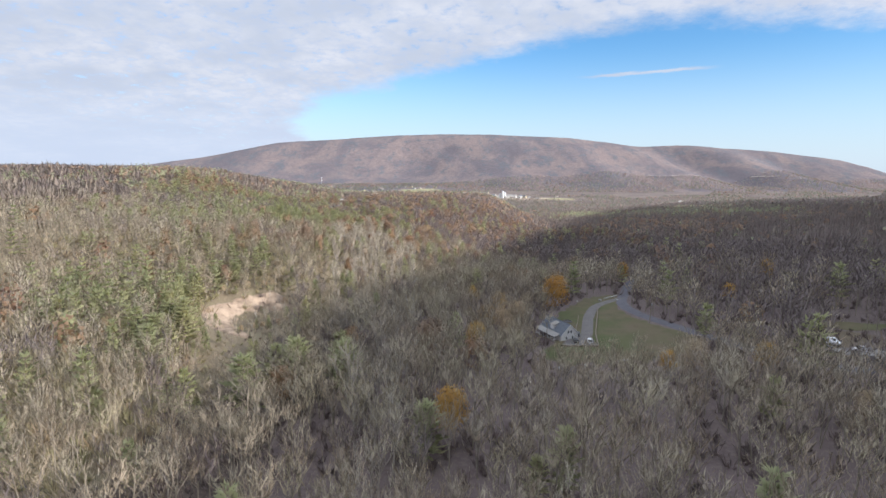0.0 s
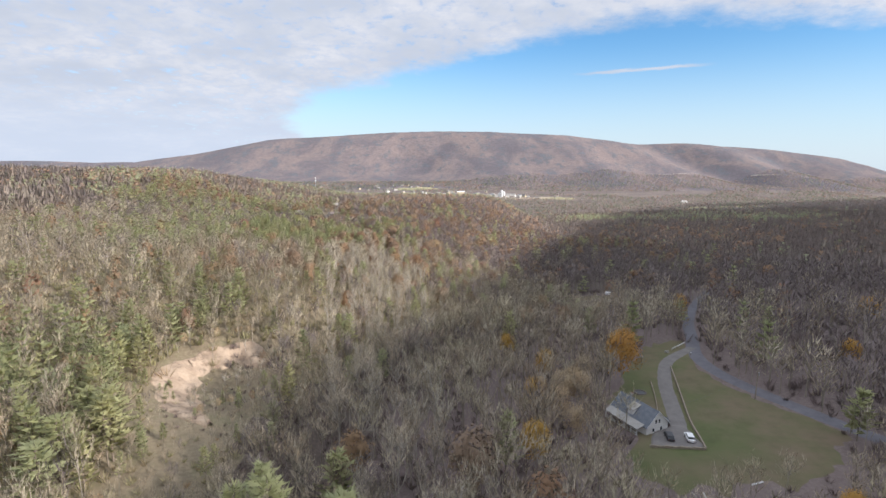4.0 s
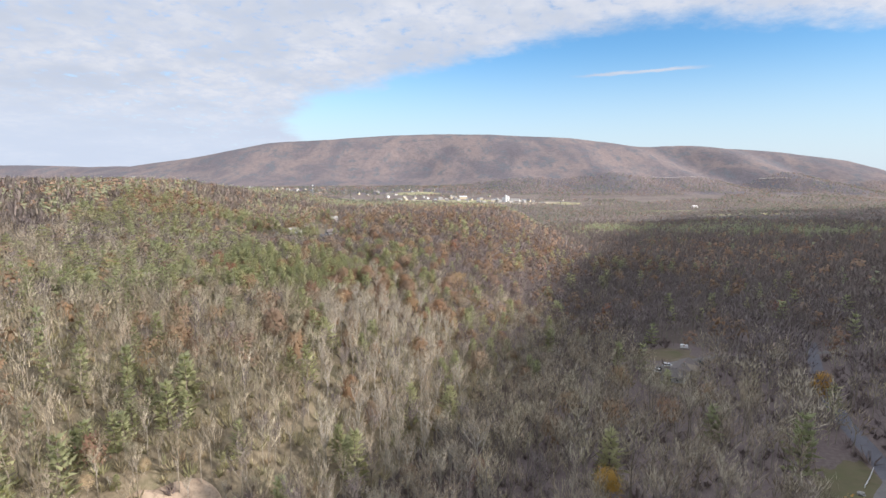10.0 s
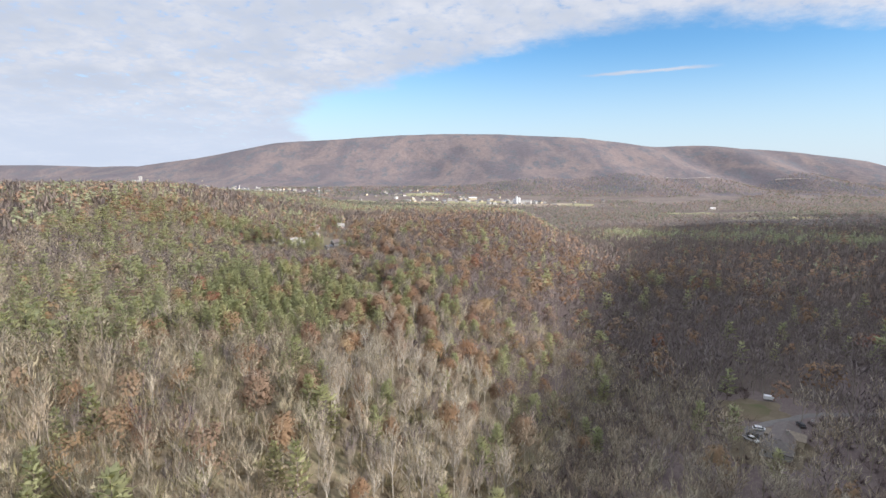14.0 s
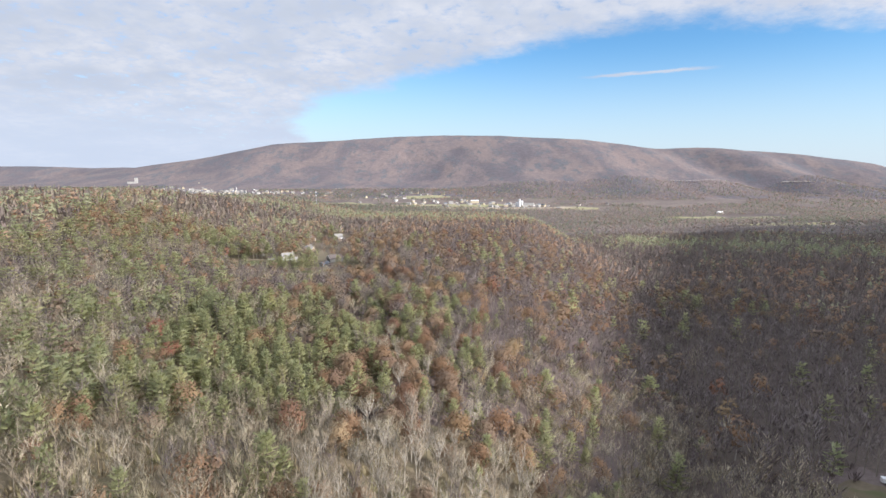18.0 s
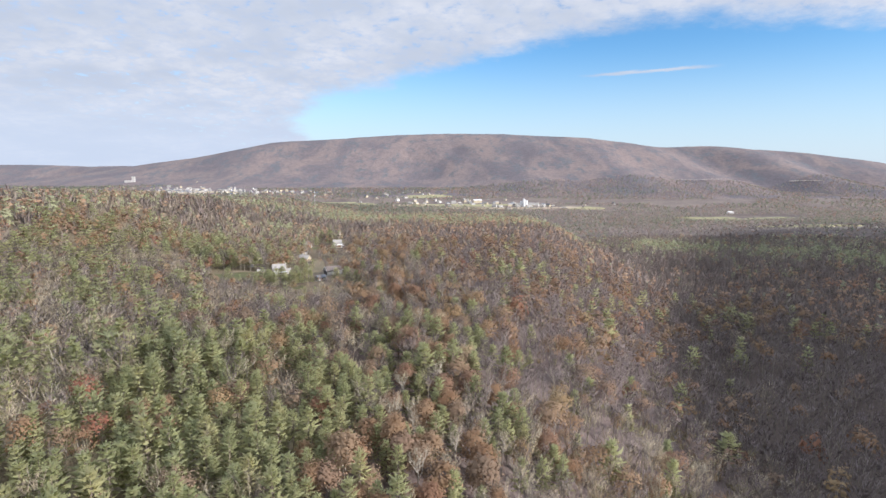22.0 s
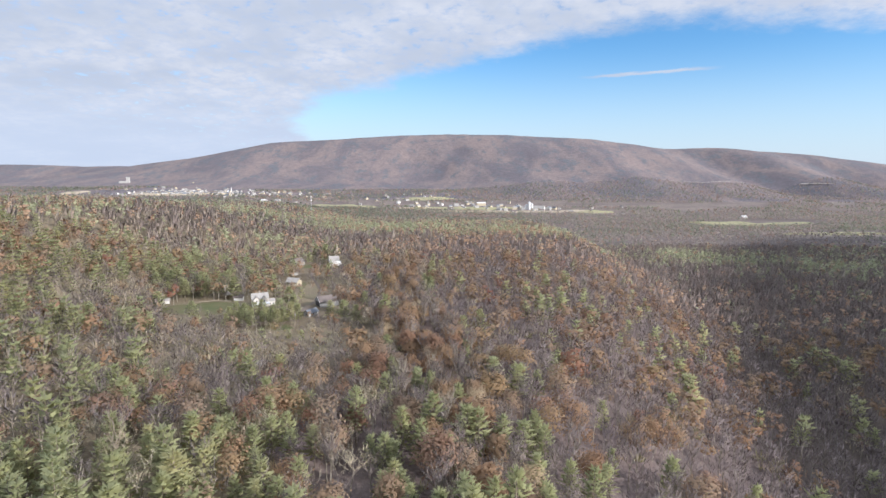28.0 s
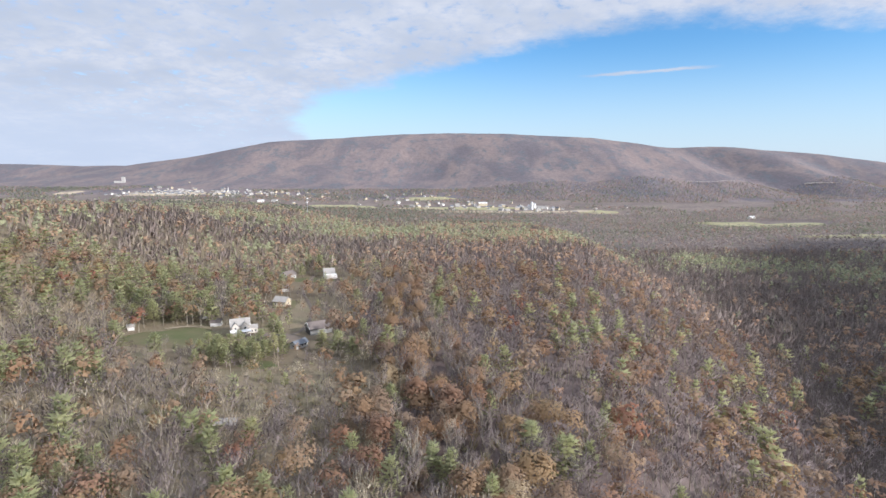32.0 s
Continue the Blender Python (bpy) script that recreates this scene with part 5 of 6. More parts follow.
part("side_wall", prism([(9.0, -1.2), (13.6, -1.2), (13.6, 2.6), (11.3, 4.1), (9.0, 2.6)], 3.5, 6.0), TAN, h2)
for s in (-1, 1):
    part("side_roof", prism([(11.3, 4.2), (11.3 + s * 2.75, 2.55), (11.3 + s * 2.75, 2.72), (11.3, 4.4)], 0.6, 6.4), WOOD if s < 0 else BROWN_ROOF, h2, "tan roof slope, paler than the other side" if s < 0 else "")
for x in (-3.0, -0.6, 2.2):
    window(h2, x, -4.0, 0.9, 1.0, 1.2, "-y")
for y in (6.4, 15.6):
    window(h2, 3.6, y, 0.9, 1.0, 1.2, "+x")
for y in (6.0, 9.5, 13.0, 16.0):
    window(h2, -3.4, y, 0.9, 1.0, 1.2, "-x")
for x in (-1.2, 0.6):
    part("roof_vent", boxed((x - 0.2, x + 0.2, 1.4, 1.8, 3.8, 4.5)), DARKPAINT, h2)
chimney(h2, 1.2, 8.0, 3.8, 5.6)
part("deck", boxed((-6.2, -3.45, 13.0, 18.0, -0.8, 0.1)), WOOD, h2)
part("back_door", boxed((-4.47, -4.4, -0.6, 0.4, 0.0, 2.05)), WHITEPAINT, h2)

# the farm: white house of two storeys with gables and porches
h3 = thing("farmhouse", "white two-storey farmhouse with many gables beside a lawn", "house", -163.5, 637.0, 24)
h3.matrix_world = h3.matrix_world @ Matrix.Diagonal((0.82, 0.82, 0.85, 1))
gabled(h3, -5.2, 5.2, 7.6, 5.6, 8.6, CREAM, PALE_ROOF)
for gx_ in (-2.6, 2.6):
    part("gable_wall", prism([(-4.9, -1.0), (-3.7, -1.0), (-3.7, 5.4), (-4.9, 5.4)], gx_ - 1.8, gx_ + 1.8), CREAM, h3)
    bm = bmesh.new()
    a = [bm.verts.new(v) for v in ((gx_ - 1.8, -4.9, 5.4), (gx_ + 1.8, -4.9, 5.4), (gx_, -4.9, 7.3), (gx_ - 1.8, -2.6, 5.4), (gx_ + 1.8, -2.6, 5.4), (gx_, -1.3, 7.3))]
    for f in ((0, 1, 2), (0, 2, 5, 3), (1, 4, 5, 2), (3, 5, 4)):
        bm.faces.new([a[k] for k in f])
    part("gable", bm, CREAM, h3)
    for s in (-1, 1):
        bm = prism([(gx_, 7.42), (gx_ + s * 2.15, 5.15), (gx_ + s * 2.15, 5.32), (gx_, 7.6)], -5.2, -1.0)
        bmesh.ops.transform(bm, matrix=Matrix(((0, 1, 0, 0), (1, 0, 0, 0), (0, 0, 1, 0), (0, 0, 0, 1))), verts=bm.verts)
        bmesh.ops.recalc_face_normals(bm, faces=bm.faces[:])
        part("gable_roof", bm, PALE_ROOF, h3)
    for z in (0.9, 3.5):
        window(h3, gx_, -4.9, z, 1.1, 1.5, "-y")
part("porch_roof", prism([(-4.8, 3.3), (-7.6, 2.6), (-7.6, 2.78), (-4.8, 3.5)], -5.6, 5.6), WHITEPAINT, h3)
part("porch_deck", boxed((-5.4, 5.4, -7.4, -4.9, -0.7, 0.3)), WOOD, h3)
for x in (-5.2, -2.6, 0, 2.6, 5.2):
    part("porch_post", boxed((x - 0.1, x + 0.1, -7.35, -7.15, 0.3, 2.65)), WHITEPAINT, h3)
part("side_wing", boxed((5.2, 9.6, -2.8, 2.8, -1.0, 3.0)), CREAM, h3)
part("side_roof", prism([(-3.1, 2.95), (3.1, 2.95), (0, 4.6)], 5.15, 9.9), PALE_ROOF, h3)
for y in (-2, 1.6):
    for z in (0.9, 3.5):
        window(h3, -5.2, y, z, 1.0, 1.5, "-x")
for x in (6.5, 8.3):
    window(h3, x, -2.8, 0.9, 1.0, 1.3, "-y")
chimney(h3, 0, 0.6, 7.5, 9.8)


def small_house(name, label, x, y, turn, long, deep, eave, ridge, wall, roof, open_end=False, windows=True, category="house"):
    root = thing(name, label, category, x, y, turn)
    gabled(root, -long / 2, long / 2, deep, eave, ridge, wall, roof, trim=long > 8)
    if windows:
        for k in (-0.28, 0.0, 0.28):
            window(root, k * long, -deep / 2, 0.9, 1.0, 1.2, "-y")
        window(root, long / 2, 0, 0.9, 1.0, 1.2, "+x")
        window(root, -long / 2, 0, 0.9, 1.0, 1.2, "-x")
    if open_end:
        # dark sheet laid on the wall for the shade inside the doorway
        part("door_opening", boxed((-long / 2 - 0.06, -long / 2, -deep / 2 + 0.6, deep / 2 - 0.6, 0, eave - 0.2)), DARKPAINT, root, "dark panel standing for the shade inside the open garage")
    return root


small_house("garage", "grey garage with a dark open end and shingle roof", -126, 639, 32, 11, 8, 3.0, 5.4, GREYWALL, BROWN_ROOF, True, False, "garage")
small_house("shed", "long grey shed with a shingle roof", -129.5, 616.5, 58, 6.6, 3.8, 2.2, 3.5, GREYWALL, SHINGLE, False, True, "shed")
small_house("house", "tan house with a pale roof among bare trees", -158.8, 688, -15, 8, 6, 3.0, 5.2, TAN, PALE_ROOF)
small_house("house", "grey-roofed house at the wood's edge", -178, 766, 60, 9, 7, 3.0, 5.4, GREYWALL, BROWN_ROOF)
hw = small_house("house", "small white house with a steep gable", -149, 769, 20, 7.6, 6, 4.0, 6.8, WHITE, PALE_ROOF)
part("lean_to", prism([(-6.5, -0.5), (-3.5, -0.5), (-3.5, 3.4), (-6.5, 2.6)], -4, 5), WHITE, hw)
small_house("shed", "small white shed with a reddish side", -181, 651, 10, 5, 3.6, 2.2, 3.5, WHITE, BROWN_ROOF, False, False, "shed")
small_house("shed", "small white garden shed at the wood's edge", -219, 642, 30, 3, 2.6, 2.0, 3.0, WHITE, PALE_ROOF, False, False, "shed")
small_house("shed", "low grey cabin partly hidden by trees", 131.5, 140.5, -14, 9, 5, 2.5, 3.8, GREYWALL, PALE_ROOF, False, True, "cabin")
small_house("shed", "pale metal-roofed shelter among the trees", -134, 548, 5, 7, 4, 1.8, 2.8, WOOD, PALE_ROOF, False, False, "shed")
small_house("house", "small house at the wood's edge", -168, 722, 30, 5, 4, 2.3, 3.6, GREYWALL, BROWN_ROOF, False, False)
tent = thing("gazebo", "pointed grey canopy gazebo on the lawn", "gazebo", -190, 657)
part("canopy", disc(2.4, 2.2, 4.6, 4, 0.1), PALE_ROOF, tent)
for sx in (-1.5, 1.5):
    for sy in (-1.5, 1.5):
        part("post", boxed((sx - 0.06, sx + 0.06, sy - 0.06, sy + 0.06, -0.3, 2.3)), WOOD, tent)


# ---- vehicles ----
def wheel(parent, x, y, r, s):
    bm = disc(r, -0.11, 0.11, 16)
    bmesh.ops.transform(bm, matrix=Matrix.Translation((x, y, r)) @ Matrix.Rotation(radians(90), 4, "X"), verts=bm.verts)
    w_ = part("wheel", bm, RUBBER, parent)
    bm = disc(r * 0.6, -0.02, 0.02, 12)
    bmesh.ops.transform(bm, matrix=Matrix.Translation((x, y + s * 0.115, r)) @ Matrix.Rotation(radians(90), 4, "X"), verts=bm.verts)
    part("rim", bm, METAL, w_)


def car(label, x, y, turn, paint, long=4.5, cab=(-1.5, 0.9), tall=1.45, bed=False):
    root = thing("pickup_truck" if bed else "car", label, "pickup truck" if bed else "car", x, y, turn, -0.27)
    h, w_ = long / 2, 0.88
    bm = prism([(-h, 0.35), (h, 0.35), (h, 0.72), (h - 0.25, 0.9), (-h + 0.1, 0.95), (-h, 0.8)], -w_, w_)
    bmesh.ops.transform(bm, matrix=Matrix.Rotation(radians(-90), 4, "Z"), verts=bm.verts)
    bmesh.ops.bevel(bm, geom=bm.edges[:], offset=0.07, segments=2, affect="EDGES")
    part("body", bm, paint, root)
    a, b = cab
    bm = prism([(a - 0.3, 0.93), (b + 0.55, 0.93), (b, tall), (a, tall)], -w_ + 0.12, w_ - 0.12)
    bmesh.ops.transform(bm, matrix=Matrix.Rotation(radians(-90), 4, "Z"), verts=bm.verts)
    part("windows", bm, GLASS, root)
    part("roof", boxed((a + 0.02, b - 0.02, -w_ + 0.1, w_ - 0.1, tall - 0.03, tall + 0.05), soft=0.03), paint, root)
    if bed:
        part("bed", boxed((-h + 0.15, a - 0.45, -w_ + 0.12, w_ - 0.12, 0.95, 0.965)), DARKPAINT, root)
    for sx in (-h + 0.8, h - 0.85):
        for s in (-1, 1):
            wheel(root, sx, s * (w_ - 0.06), 0.34, s)
    for s in (-1, 1):
        part("headlight", boxed((h - 0.03, h + 0.02, s * 0.6 - 0.16, s * 0.6 + 0.16, 0.6, 0.75)), METAL, root)
        part("tail_light", boxed((-h - 0.02, -h + 0.03, s * 0.65 - 0.1, s * 0.65 + 0.1, 0.6, 0.8)), RED, root)
    return root


car("white car parked on the gravel driveway", 56.0, 177.5, 78, WHITEPAINT)
car("dark car parked beside the white house", 53.9, 187.0, 74, DARKPAINT, 4.4)
car("white pickup truck parked beside the brown-roofed house", 74.0, 346.8, -60, WHITEPAINT, 5.2, (-0.6, 0.9), 1.7, True)
car("dark car parked by the gravel lane", 97.3, 355.6, 80, DARKPAINT, 4.4)
car("black car parked close to the house wall", 76.4, 349.0, -50, DARKPAINT, 4.5)
car("white car parked near the garage", 81.5, 354.4, -20, WHITEPAINT, 4.2)
car("white pickup truck on the gravel by the cabin", 132.8, 149.4, 150, WHITEPAINT, 5.2, (-0.6, 0.9), 1.7, True)
car("dark car parked at the end of the driveway", 51.2, 178.6, 80, DARKPAINT, 4.4)
car("dark car on the farm's gravel yard", -142, 630, 30, DARKPAINT, 4.5)

rv = thing("motorhome", "white motorhome with a dark windscreen, parked on gravel", "motorhome", 126.8, 153.6, -112, -0.25)
part("body", boxed((-3.6, 3.4, -1.2, 1.2, 0.5, 3.1), soft=0.12), WHITEPAINT, rv)
part("windscreen", boxed((3.38, 3.45, -1.05, 1.05, 1.5, 2.5)), GLASS, rv)
part("bonnet", boxed((3.3, 3.9, -1.1, 1.1, 0.5, 1.35), soft=0.08), WHITEPAINT, rv)
for x in (-2.4, -0.6, 1.3):
    for s in (-1, 1):
        part("side_window", boxed((x - 0.5, x + 0.5, s * 1.21 - 0.015, s * 1.21 + 0.015, 1.7, 2.3)), GLASS, rv)
part("roof_unit", boxed((-0.6, 0.5, -0.4, 0.4, 3.1, 3.4), soft=0.06), DARKPAINT, rv)
for x in (-2.3, 2.4):
    for s in (-1, 1):
        wheel(rv, x, s * 1.08, 0.42, s)

van = thing("trailer", "small white cargo trailer at the lawn's edge", "trailer", 103.0, 383.0, -25, -0.2)
part("body", boxed((-1.8, 1.8, -0.9, 0.9, 0.45, 2.0), soft=0.1), WHITEPAINT, van)
part("tow_bar", boxed((1.8, 2.9, -0.06, 0.06, 0.5, 0.6)), METAL, van)
for s in (-1, 1):
    wheel(van, -0.2, s * 0.93, 0.34, s)


# ---- small things round the houses ----
def rail(name, label, category, pts, tall, thick, mat, posts=True, gap=2.4):
    """A low wall or fence along a line, in lengths with posts."""
    root = tagged(new(name), label, category)
    x0, y0 = pts[0]
    root.location = (x0, y0, at(x0, y0))
    line = rounded(pts, gap)
    for p, q in zip(line, line[1:]):
        d = q - p
        l = float(np.hypot(*d))
        if l < 0.2:
            continue
        bm = boxed((0, l, -thick / 2, thick / 2, -0.5 if not posts else tall * 0.55, tall))
        zp, zq = at(*p) - at(x0, y0), at(*q) - at(x0, y0)
        bmesh.ops.transform(bm, matrix=Matrix.Translation((p[0] - x0, p[1] - y0, min(zp, zq) + 0.1)) @ Matrix.Rotation(math.atan2(d[1], d[0]), 4, "Z"), verts=bm.verts)
        part("rail" if posts else "block", bm, mat, root)
        if posts:
            bm = boxed((-0.06, 0.06, -0.06, 0.06, -0.5, tall + 0.08))
            bmesh.ops.transform(bm, matrix=Matrix.Translation((p[0] - x0, p[1] - y0, zp + 0.1)), verts=bm.verts)
            part("post", bm, mat, root)
    return root


rail("garden_wall", "low pale timber retaining wall along the driveway", "wall", [(74.6, 229.6), (69.6, 214), (65.2, 200.5), (60.9, 187), (58.9, 178), (57.6, 172.4)], 0.75, 0.35, WOOD, False)
rail("garden_wall", "low dark timber edging beside the driveway", "wall", [(62.2, 217), (58.6, 205), (54.8, 194)], 0.45, 0.25, WOOD, False)
rail("garden_wall", "low timber wall at the end of the parking place", "wall", [(57.4, 172.2), (51.5, 173.4), (44.6, 174.8)], 0.75, 0.35, WOOD, False)
rail("fence", "white rail fence at the driveway's mouth", "fence", [(84.0, 249.2), (88.5, 253), (93.0, 257.2)], 0.9, 0.09, WHITEPAINT)
rail("fence", "weathered rail fence along the farm lawn", "fence", [(-203, 643), (-193, 647), (-184, 646)], 1.0, 0.08, WOOD)

bed = thing("fire_ring", "round ring of stones filled with dark ash on the lawn", "fire ring", 55.4, 208.6)
for k in range(14):
    a = k * 2 * math.pi / 14
    bm = boxed((-0.36, 0.36, -0.2, 0.2, -0.3, 0.38), soft=0.07)
    bmesh.ops.transform(bm, matrix=Matrix.Translation((1.75 * math.cos(a), 1.75 * math.sin(a), 0.1)) @ Matrix.Rotation(a + math.pi / 2, 4, "Z"), verts=bm.verts)
    part("stone", bm, BROWN_ROOF, bed)
part("ash", disc(1.62, -0.2, 0.25, 20), DARKPAINT, bed)

feeder = thing("bird_feeder", "pale bird feeder on a wooden post", "bird feeder", 66.4, 235.6)
part("post", boxed((-0.06, 0.06, -0.06, 0.06, -0.3, 2.1)), WOOD, feeder)
part("tray", boxed((-0.45, 0.45, -0.45, 0.45, 2.1, 2.2)), WOOD, feeder)
part("roof", disc(0.75, 2.6, 3.1, 4, 0.05), PALE_ROOF, feeder)
rock = thing("boulder", "pale grey boulder at the driveway's mouth", "boulder", 80.8, 246.3)
bm = bmesh.new()
bmesh.ops.create_icosphere(bm, subdivisions=3, radius=1.0)
for v in bm.verts:
    v.co = Vector((v.co.x * 1.1, v.co.y * 0.85, v.co.z * 0.8 + 0.35)) * (0.85 + 0.35 * noise.noise(v.co * 1.4))
part("stone", bm, PALE_ROOF, rock)
mail = thing("mailbox", "white mailbox on a post beside the lane", "mailbox", 87.4, 241.0, 30)
part("post", boxed((-0.06, 0.06, -0.06, 0.06, -0.3, 1.1)), WOOD, mail)
part("box", boxed((-0.3, 0.3, -0.14, 0.14, 1.1, 1.42), soft=0.08), WHITEPAINT, mail)
sign = thing("sign_board", "small white board on posts beside the gravel lane", "sign", 104.0, 359.0, 10)
part("board", boxed((-0.6, 0.6, -0.04, 0.04, 0.5, 1.2)), WHITEPAINT, sign)
for s in (-0.5, 0.5):
    part("post", boxed((s - 0.05, s + 0.05, 0.04, 0.12, -0.3, 1.2)), WOOD, sign)
pile_rng = random.Random(6)
pile = thing("log_pile", "weathered logs laid side by side at the edge of the lawn", "log pile", 43.5, 147.0, 72)
for row in range(2):
    for k in range(13):
        l, r = pile_rng.uniform(4.2, 6.4), pile_rng.uniform(0.16, 0.24)
        bm = disc(r, -l / 2, l / 2, 8, r * 0.85)
        bmesh.ops.transform(bm, matrix=Matrix.Translation((-2.6 + 5.2 * row + pile_rng.uniform(-0.4, 0.4), -4.3 + 0.72 * k + pile_rng.uniform(-0.12, 0.12), 0.3 + 0.12 * (k % 3))) @ Matrix.Rotation(radians(pile_rng.uniform(-5, 5)), 4, "Z") @ Matrix.Rotation(radians(90), 4, "Y"), verts=bm.verts)
        part("log", bm, BROWN_ROOF if (k + row) % 3 else WOOD, pile)
for k, (x, y, turn, l) in enumerate(((37.5, 153, 60, 1.8), (39, 152.5, 75, 1.5), (45.5, 154, 100, 1.5), (47.6, 153.6, 80, 1.6), (50.5, 153, 65, 1.4), (61, 157, 15, 3.2))):
    log = thing("birch_log", "pale birch log lying at the edge of the lawn", "log", x, y, turn, -0.25, "logs by the lawn")
    bm = disc(0.2, -l / 2, l / 2, 10, 0.16)
    bmesh.ops.transform(bm, matrix=Matrix.Rotation(radians(86), 4, "Y"), verts=bm.verts)
    part("log", bm, WHITEPAINT if k % 2 else PALE_ROOF, log)


def utility_pole(x, y, tall, turn, lamp=False):
    root = thing("utility_pole", "weathered wooden utility pole with a crossarm", "utility pole", x, y, turn, 0, "utility poles")
    part("pole", disc(0.17, -0.5, tall, 10, 0.11), WOOD, root)
    part("crossarm", boxed((-1.1, 1.1, -0.07, 0.07, tall - 0.75, tall - 0.6)), WOOD, root)
    for s in (-1.0, -0.4, 0.4, 1.0):
        bm = disc(0.06, tall - 0.6, tall - 0.42, 8, 0.04)
        bmesh.ops.transform(bm, matrix=Matrix.Translation((s, 0, 0)), verts=bm.verts)
        part("insulator", bm, STONE, root)
    bm = disc(0.26, tall - 2.0, tall - 1.1, 12)
    bmesh.ops.transform(bm, matrix=Matrix.Translation((0.4, 0, 0)), verts=bm.verts)
    part("transformer", bm, METAL, root)
    return root


def cable(a, b, sag, name="power_line"):
    bm = bmesh.new()
    rows = []
    a, b = Vector(a), Vector(b)
    for k in range(13):
        t = k / 12
        c = a.lerp(b, t) - Vector((0, 0, 4 * sag * t * (1 - t)))
        rows.append([bm.verts.new(c + Vector(o)) for o in ((0.025, 0, 0), (-0.012, 0.02, 0), (-0.012, -0.02, 0))])
    for p, q in zip(rows, rows[1:]):
        for k in range(3):
            bm.faces.new((p[k], p[(k + 1) % 3], q[(k + 1) % 3], q[k]))
    return tagged(part(name, bm, DARKPAINT), "thin black overhead power line between poles", "power line")


POLES = [(86.8, 199.8), (104.5, 150), (100, 236), (116, 274), (-130.5, 590)]
for k, (x, y) in enumerate(POLES):
    utility_pole(x, y, 9.5, 20 + 15 * k)
for (xa, ya), (xb, yb) in zip((POLES[1], POLES[0], POLES[2]), (POLES[0], POLES[2], POLES[3])):
    cable((xa, ya, at(xa, ya) + 9.0), (xb, yb, at(xb, yb) + 9.0), 0.6)
cable((86.8, 199.8, at(86.8, 199.8) + 8.4), (48.5, 182.8, at(48.5, 182.8) + 5.6), 1.0)

# brush and young trees in the sand pit
pit_rng = np.random.RandomState(8)
for k in range(54):
    x, y = pit_rng.uniform(-100, -68), pit_rng.uniform(194, 246)
    if x < -84 - 0.28 * (y - 194) * (y < 222) and k % 6:
        continue
    plant("pine" if k % 6 == 0 else "beech" if k % 6 == 3 else "bare", x, y, pit_rng.uniform(0.22, 0.30) if k % 3 == 0 else pit_rng.uniform(0.35, 0.6))


for k in range(22):
    f = k / 21
    x, y = np.interp(f, [0, 0.45, 0.75, 1], [-112, -99, -84, -69]), np.interp(f, [0, 0.45, 0.75, 1], [228, 250, 254.5, 247])
    plant(("bare", "beech", "bare", "pine", "maple")[k % 5], float(x + pit_rng.normal() * 1.5), float(y + pit_rng.normal() * 1.2), pit_rng.uniform(0.25, 0.45))


# ---- the valley's town ----
def far_house(kind, x, y, turn, long, deep, eave, ridge, wall, roof, label):
    root = thing("house" if kind == "house" else kind, label, kind, x, y, turn, 0, "buildings of the valley town")
    h = deep / 2
    part("wall", prism([(-h, -2), (h, -2), (h, eave), (0, ridge), (-h, eave)], -long / 2, long / 2), wall, root)
    part("roof", prism([(0, ridge + 0.05), (-h - 0.5, eave - 0.3), (-h - 0.5, eave), (0, ridge + 0.4), (h + 0.5, eave), (h + 0.5, eave - 0.3)], -long / 2 - 0.5, long / 2 + 0.5), roof, root)
    return root


town_rng = random.Random(11)
# mostly grey and tan in place of white, which puts haze into the colours
walls, roofs = (WHITE, GREYWALL, TAN, GREYWALL, PALE_ROOF, TAN), (PALE_ROOF, PALE_ROOF, SHINGLE, BROWN_ROOF, PALE_ROOF)
for cx, cy, sx, sy, count in ((-1330, 2960, 130, 140, 120), (-1480, 2830, 60, 60, 26), (-1050, 2900, 170, 130, 44), (-720, 2860, 160, 120, 22), (60, 2500, 130, 60, 34), (280, 2400, 70, 40, 26), (-330, 2600, 230, 120, 14), (620, 2380, 160, 70, 8), (-250, 2850, 240, 70, 16)):
    for k in range(count):
        x, y = town_rng.gauss(cx, sx), town_rng.gauss(cy, sy)
        l = town_rng.uniform(9, 19)
        far_house("house", x, y, town_rng.uniform(0, 180), l, l * 0.62, l * 0.36, l * 0.62, town_rng.choice(walls), town_rng.choice(roofs), "pale gabled house in the distant valley town")
far_house("barn", 106, 2545, 8, 36, 20, 11, 14, TAN, WHITEPAINT, "large tan barn with a white roof in the valley")
far_house("barn", 330, 2425, -20, 44, 22, 8, 14, WHITE, PALE_ROOF, "white barn beside tall silos in the valley")
far_house("barn", 372, 2440, 60, 30, 16, 7, 11, WHITE, SHINGLE, "white barn with a dark roof beside the silos")
far_house("barn", 1020, 2195, 12, 22, 13, 6, 10, WHITE, WHITEPAINT, "white barn on a far green field")
far_house("barn", -789, 2474, 20, 26, 16, 6, 9, WHITE, WHITEPAINT, "white barn beside a field below the town")
far_house("barn", -745, 2510, -15, 24, 14, 6, 9, WHITE, PALE_ROOF, "white barn beside a field below the town")
for k, (x, y, long) in enumerate(((-1500, 2900, 70), (-1430, 2990, 60), (-1300, 2850, 56), (-1230, 3100, 70), (-1380, 3090, 48))):
    far_house("warehouse", x, y, 8 - 9 * k, long, 24, 6, 8, TAN if k % 2 else GREYWALL, PALE_ROOF, "long pale warehouse in the distant town")
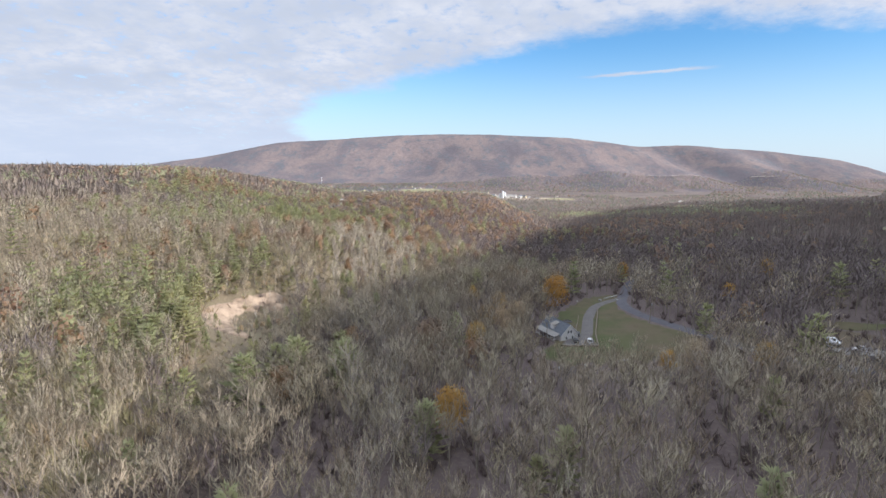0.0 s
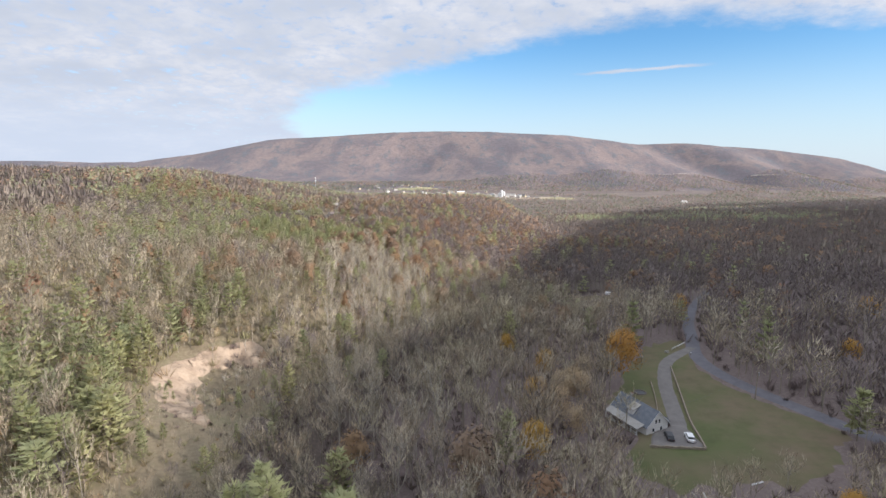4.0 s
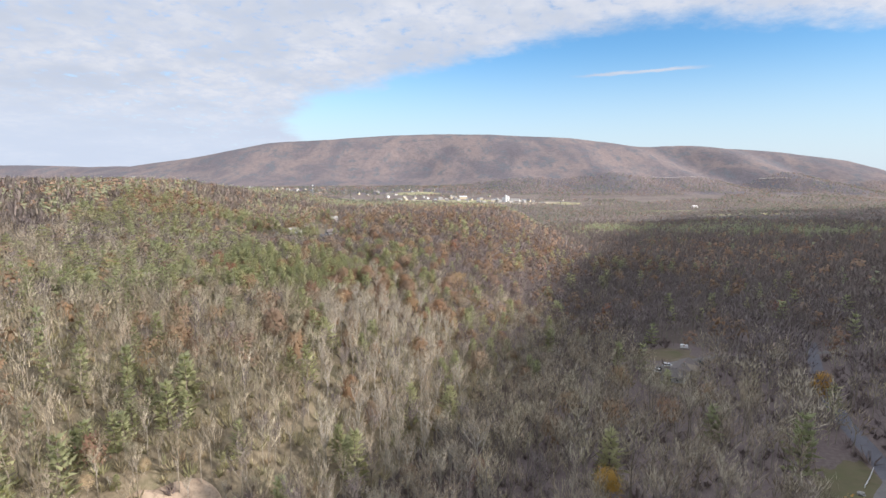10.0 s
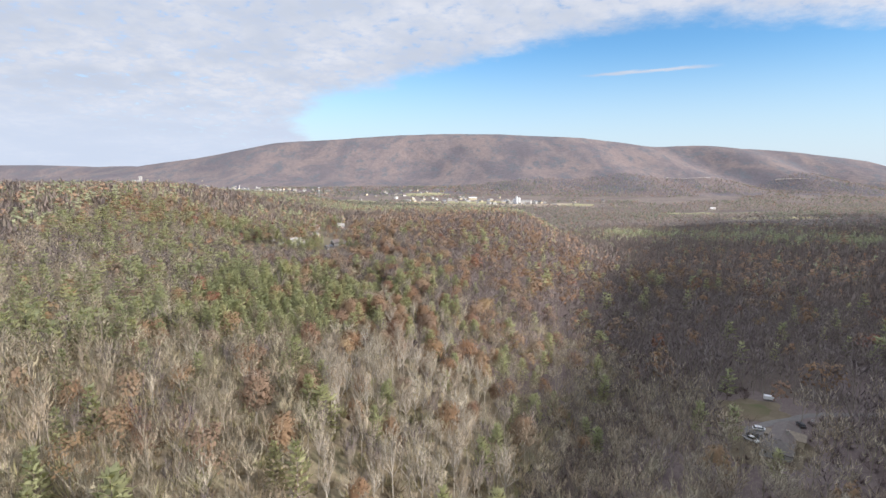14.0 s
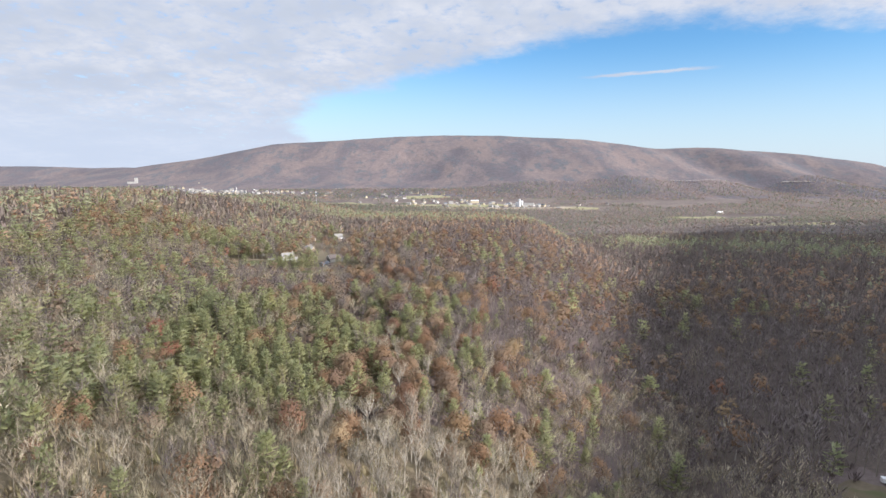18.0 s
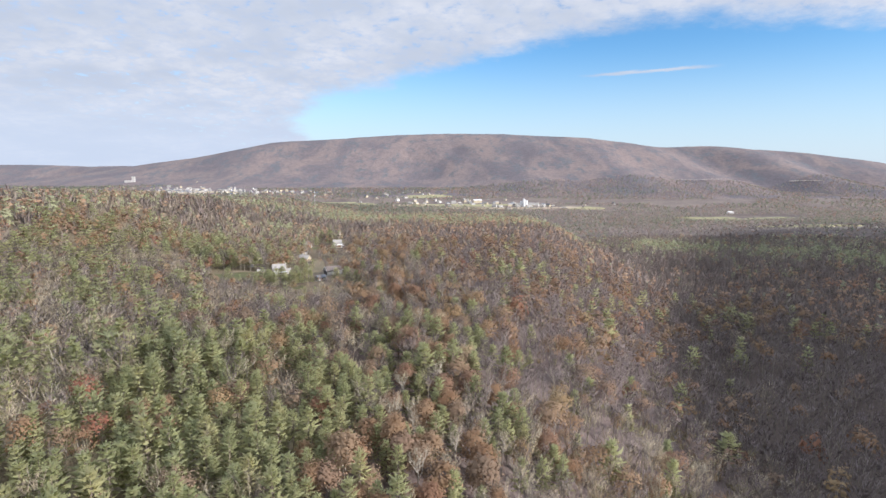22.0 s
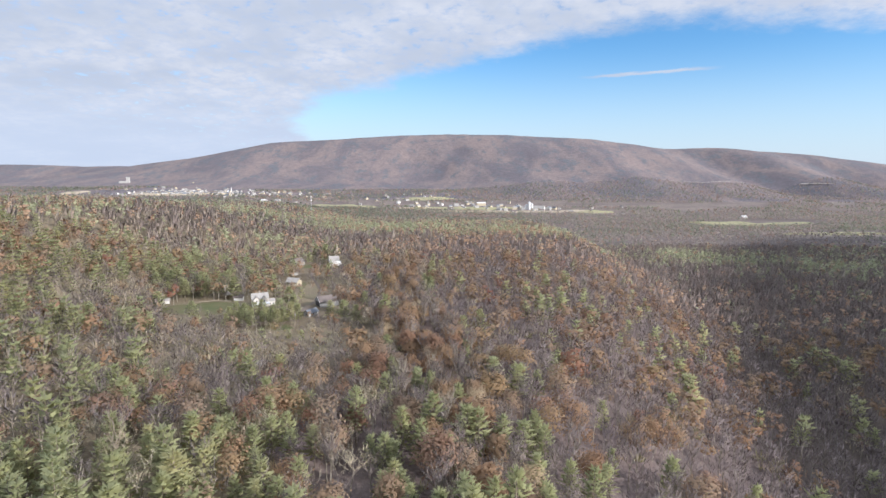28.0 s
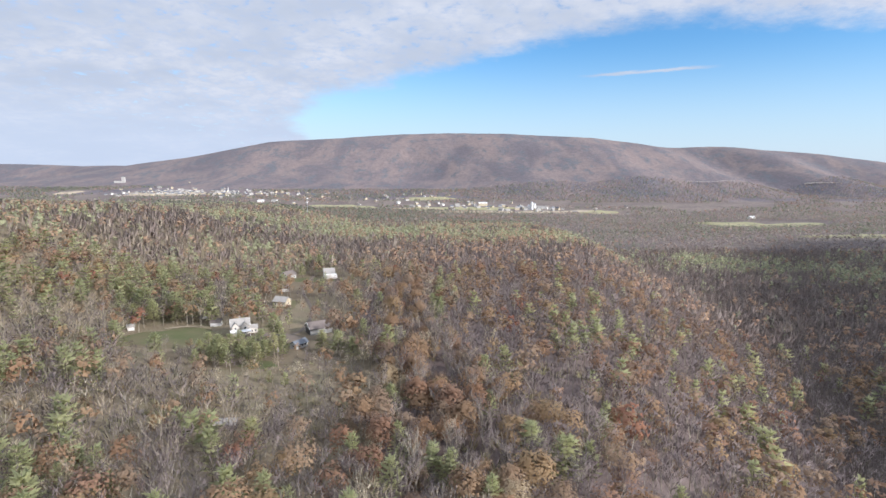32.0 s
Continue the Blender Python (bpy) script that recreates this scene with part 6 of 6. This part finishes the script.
for dx, dy, tall in ((0, 0, 34), (11, 3, 28), (-10, 6, 22)):
    silo = thing("silo", "tall pale silo with a domed cap in the valley", "silo", 287 + dx, 2408 + dy, 0, 1.0, "silos")
    part("shaft", disc(5.2, 0, tall - 3, 20), WHITEPAINT, silo)
    part("dome", disc(5.2, tall - 3, tall, 20, 0.8), METAL, silo)
church = thing("church", "white church with a pointed steeple in the distant town", "church", -1167, 3055, 20)
part("nave", prism([(-7, -2), (7, -2), (7, 9), (0, 15), (-7, 9)], -14, 14), WHITE, church)
part("tower", boxed((14, 21, -3.5, 3.5, -2, 22)), WHITE, church)
bm = disc(4.2, 22, 44, 4, 0.1)
bmesh.ops.transform(bm, matrix=Matrix.Translation((17.5, 0, 0)) @ Matrix.Rotation(radians(45), 4, "Z"), verts=bm.verts)
part("steeple", bm, WHITE, church)
church.matrix_world = church.matrix_world @ Matrix.Diagonal((0.65, 0.65, 0.7, 1))
tower = thing("tower_block", "pale tall block with low wings in the far distance", "tower block", -1955, 3500, 10)
part("block", boxed((-8, 8, -8, 8, -4, 34)), GREYWALL, tower)
part("wing", boxed((-50, -9, -8, 8, -4, 10)), GREYWALL, tower)
mast = thing("radio_mast", "slim pale radio mast with antenna heads above the woods", "radio mast", -282, 1228)
part("pole", disc(0.55, -1, 34, 8, 0.3), METAL, mast)
for z in (26, 32):
    part("antenna_ring", disc(1.5, z, z + 1.4, 10), WHITEPAINT, mast)

for geo, mat, label in ((patch(200, 2330, 230, 42, 4, 2.5, 31, 0.6), STUBBLE, "pale dry field round the valley farm"),
                        (patch(60, 2440, 220, 40, 4, 2.5, 41, 0.6), FIELD, "pale green hay field round the valley farm"),
                        (patch(935, 1990, 160, 105, -28, 3.0, 32, 0.6), FIELD, "pale green hay field at the mountain's foot"),
                        (patch(725, 1340, 80, 36, -14, 3.0, 33, 0.6), FIELD, "pale green field at the edge of the woods"),
                        (patch(-470, 2440, 120, 60, 20, 2.5, 34, 0.6), FIELD, "pale green hay field below the town"),
                        (patch(-1822, 2840, 45, 80, 10, 4.0, 35, 0.6), STUBBLE, "tan harvested field by the far town"),
                        (patch(540, 2360, 70, 50, 3, 2.5, 36, 0.6), FIELD, "pale green hay field in the valley"),
                        (patch(-150, 2800, 120, 50, 3, 2.5, 38, 0.6), FIELD, "pale green hay field in the valley"),
                        (patch(-1330, 2900, 240, 150, 0, 3.0, 37, 0.6), STUBBLE, "open pale ground beside the town")):
    lay("field", geo, mat, label, "field")
field_rng = random.Random(4)
for k in range(5):
    x, y = field_rng.uniform(-1300, 900), field_rng.uniform(2300, 2700)
    lay("field", patch(x, y, field_rng.uniform(60, 130), field_rng.uniform(14, 30), field_rng.uniform(-10, 10), 2.5, 40 + k, 0.6), field_rng.choice((FIELD, STUBBLE)), "open field among the valley woods", "field")
for pts, wide in (([(1290, 3262), (1380, 3268), (1470, 3270), (1560, 3277)], 5), ([(1610, 3300), (1650, 3305)], 4), ([(1925, 3242), (1980, 3200), (2040, 3153)], 9), ([(2125, 3080), (2155, 3056)], 6)):
    lay("quarry_ledge", strip(pts, wide, 5.0, 5, 9.0), ROCK, "pale bare rock ledge cut across the mountain", "rock")
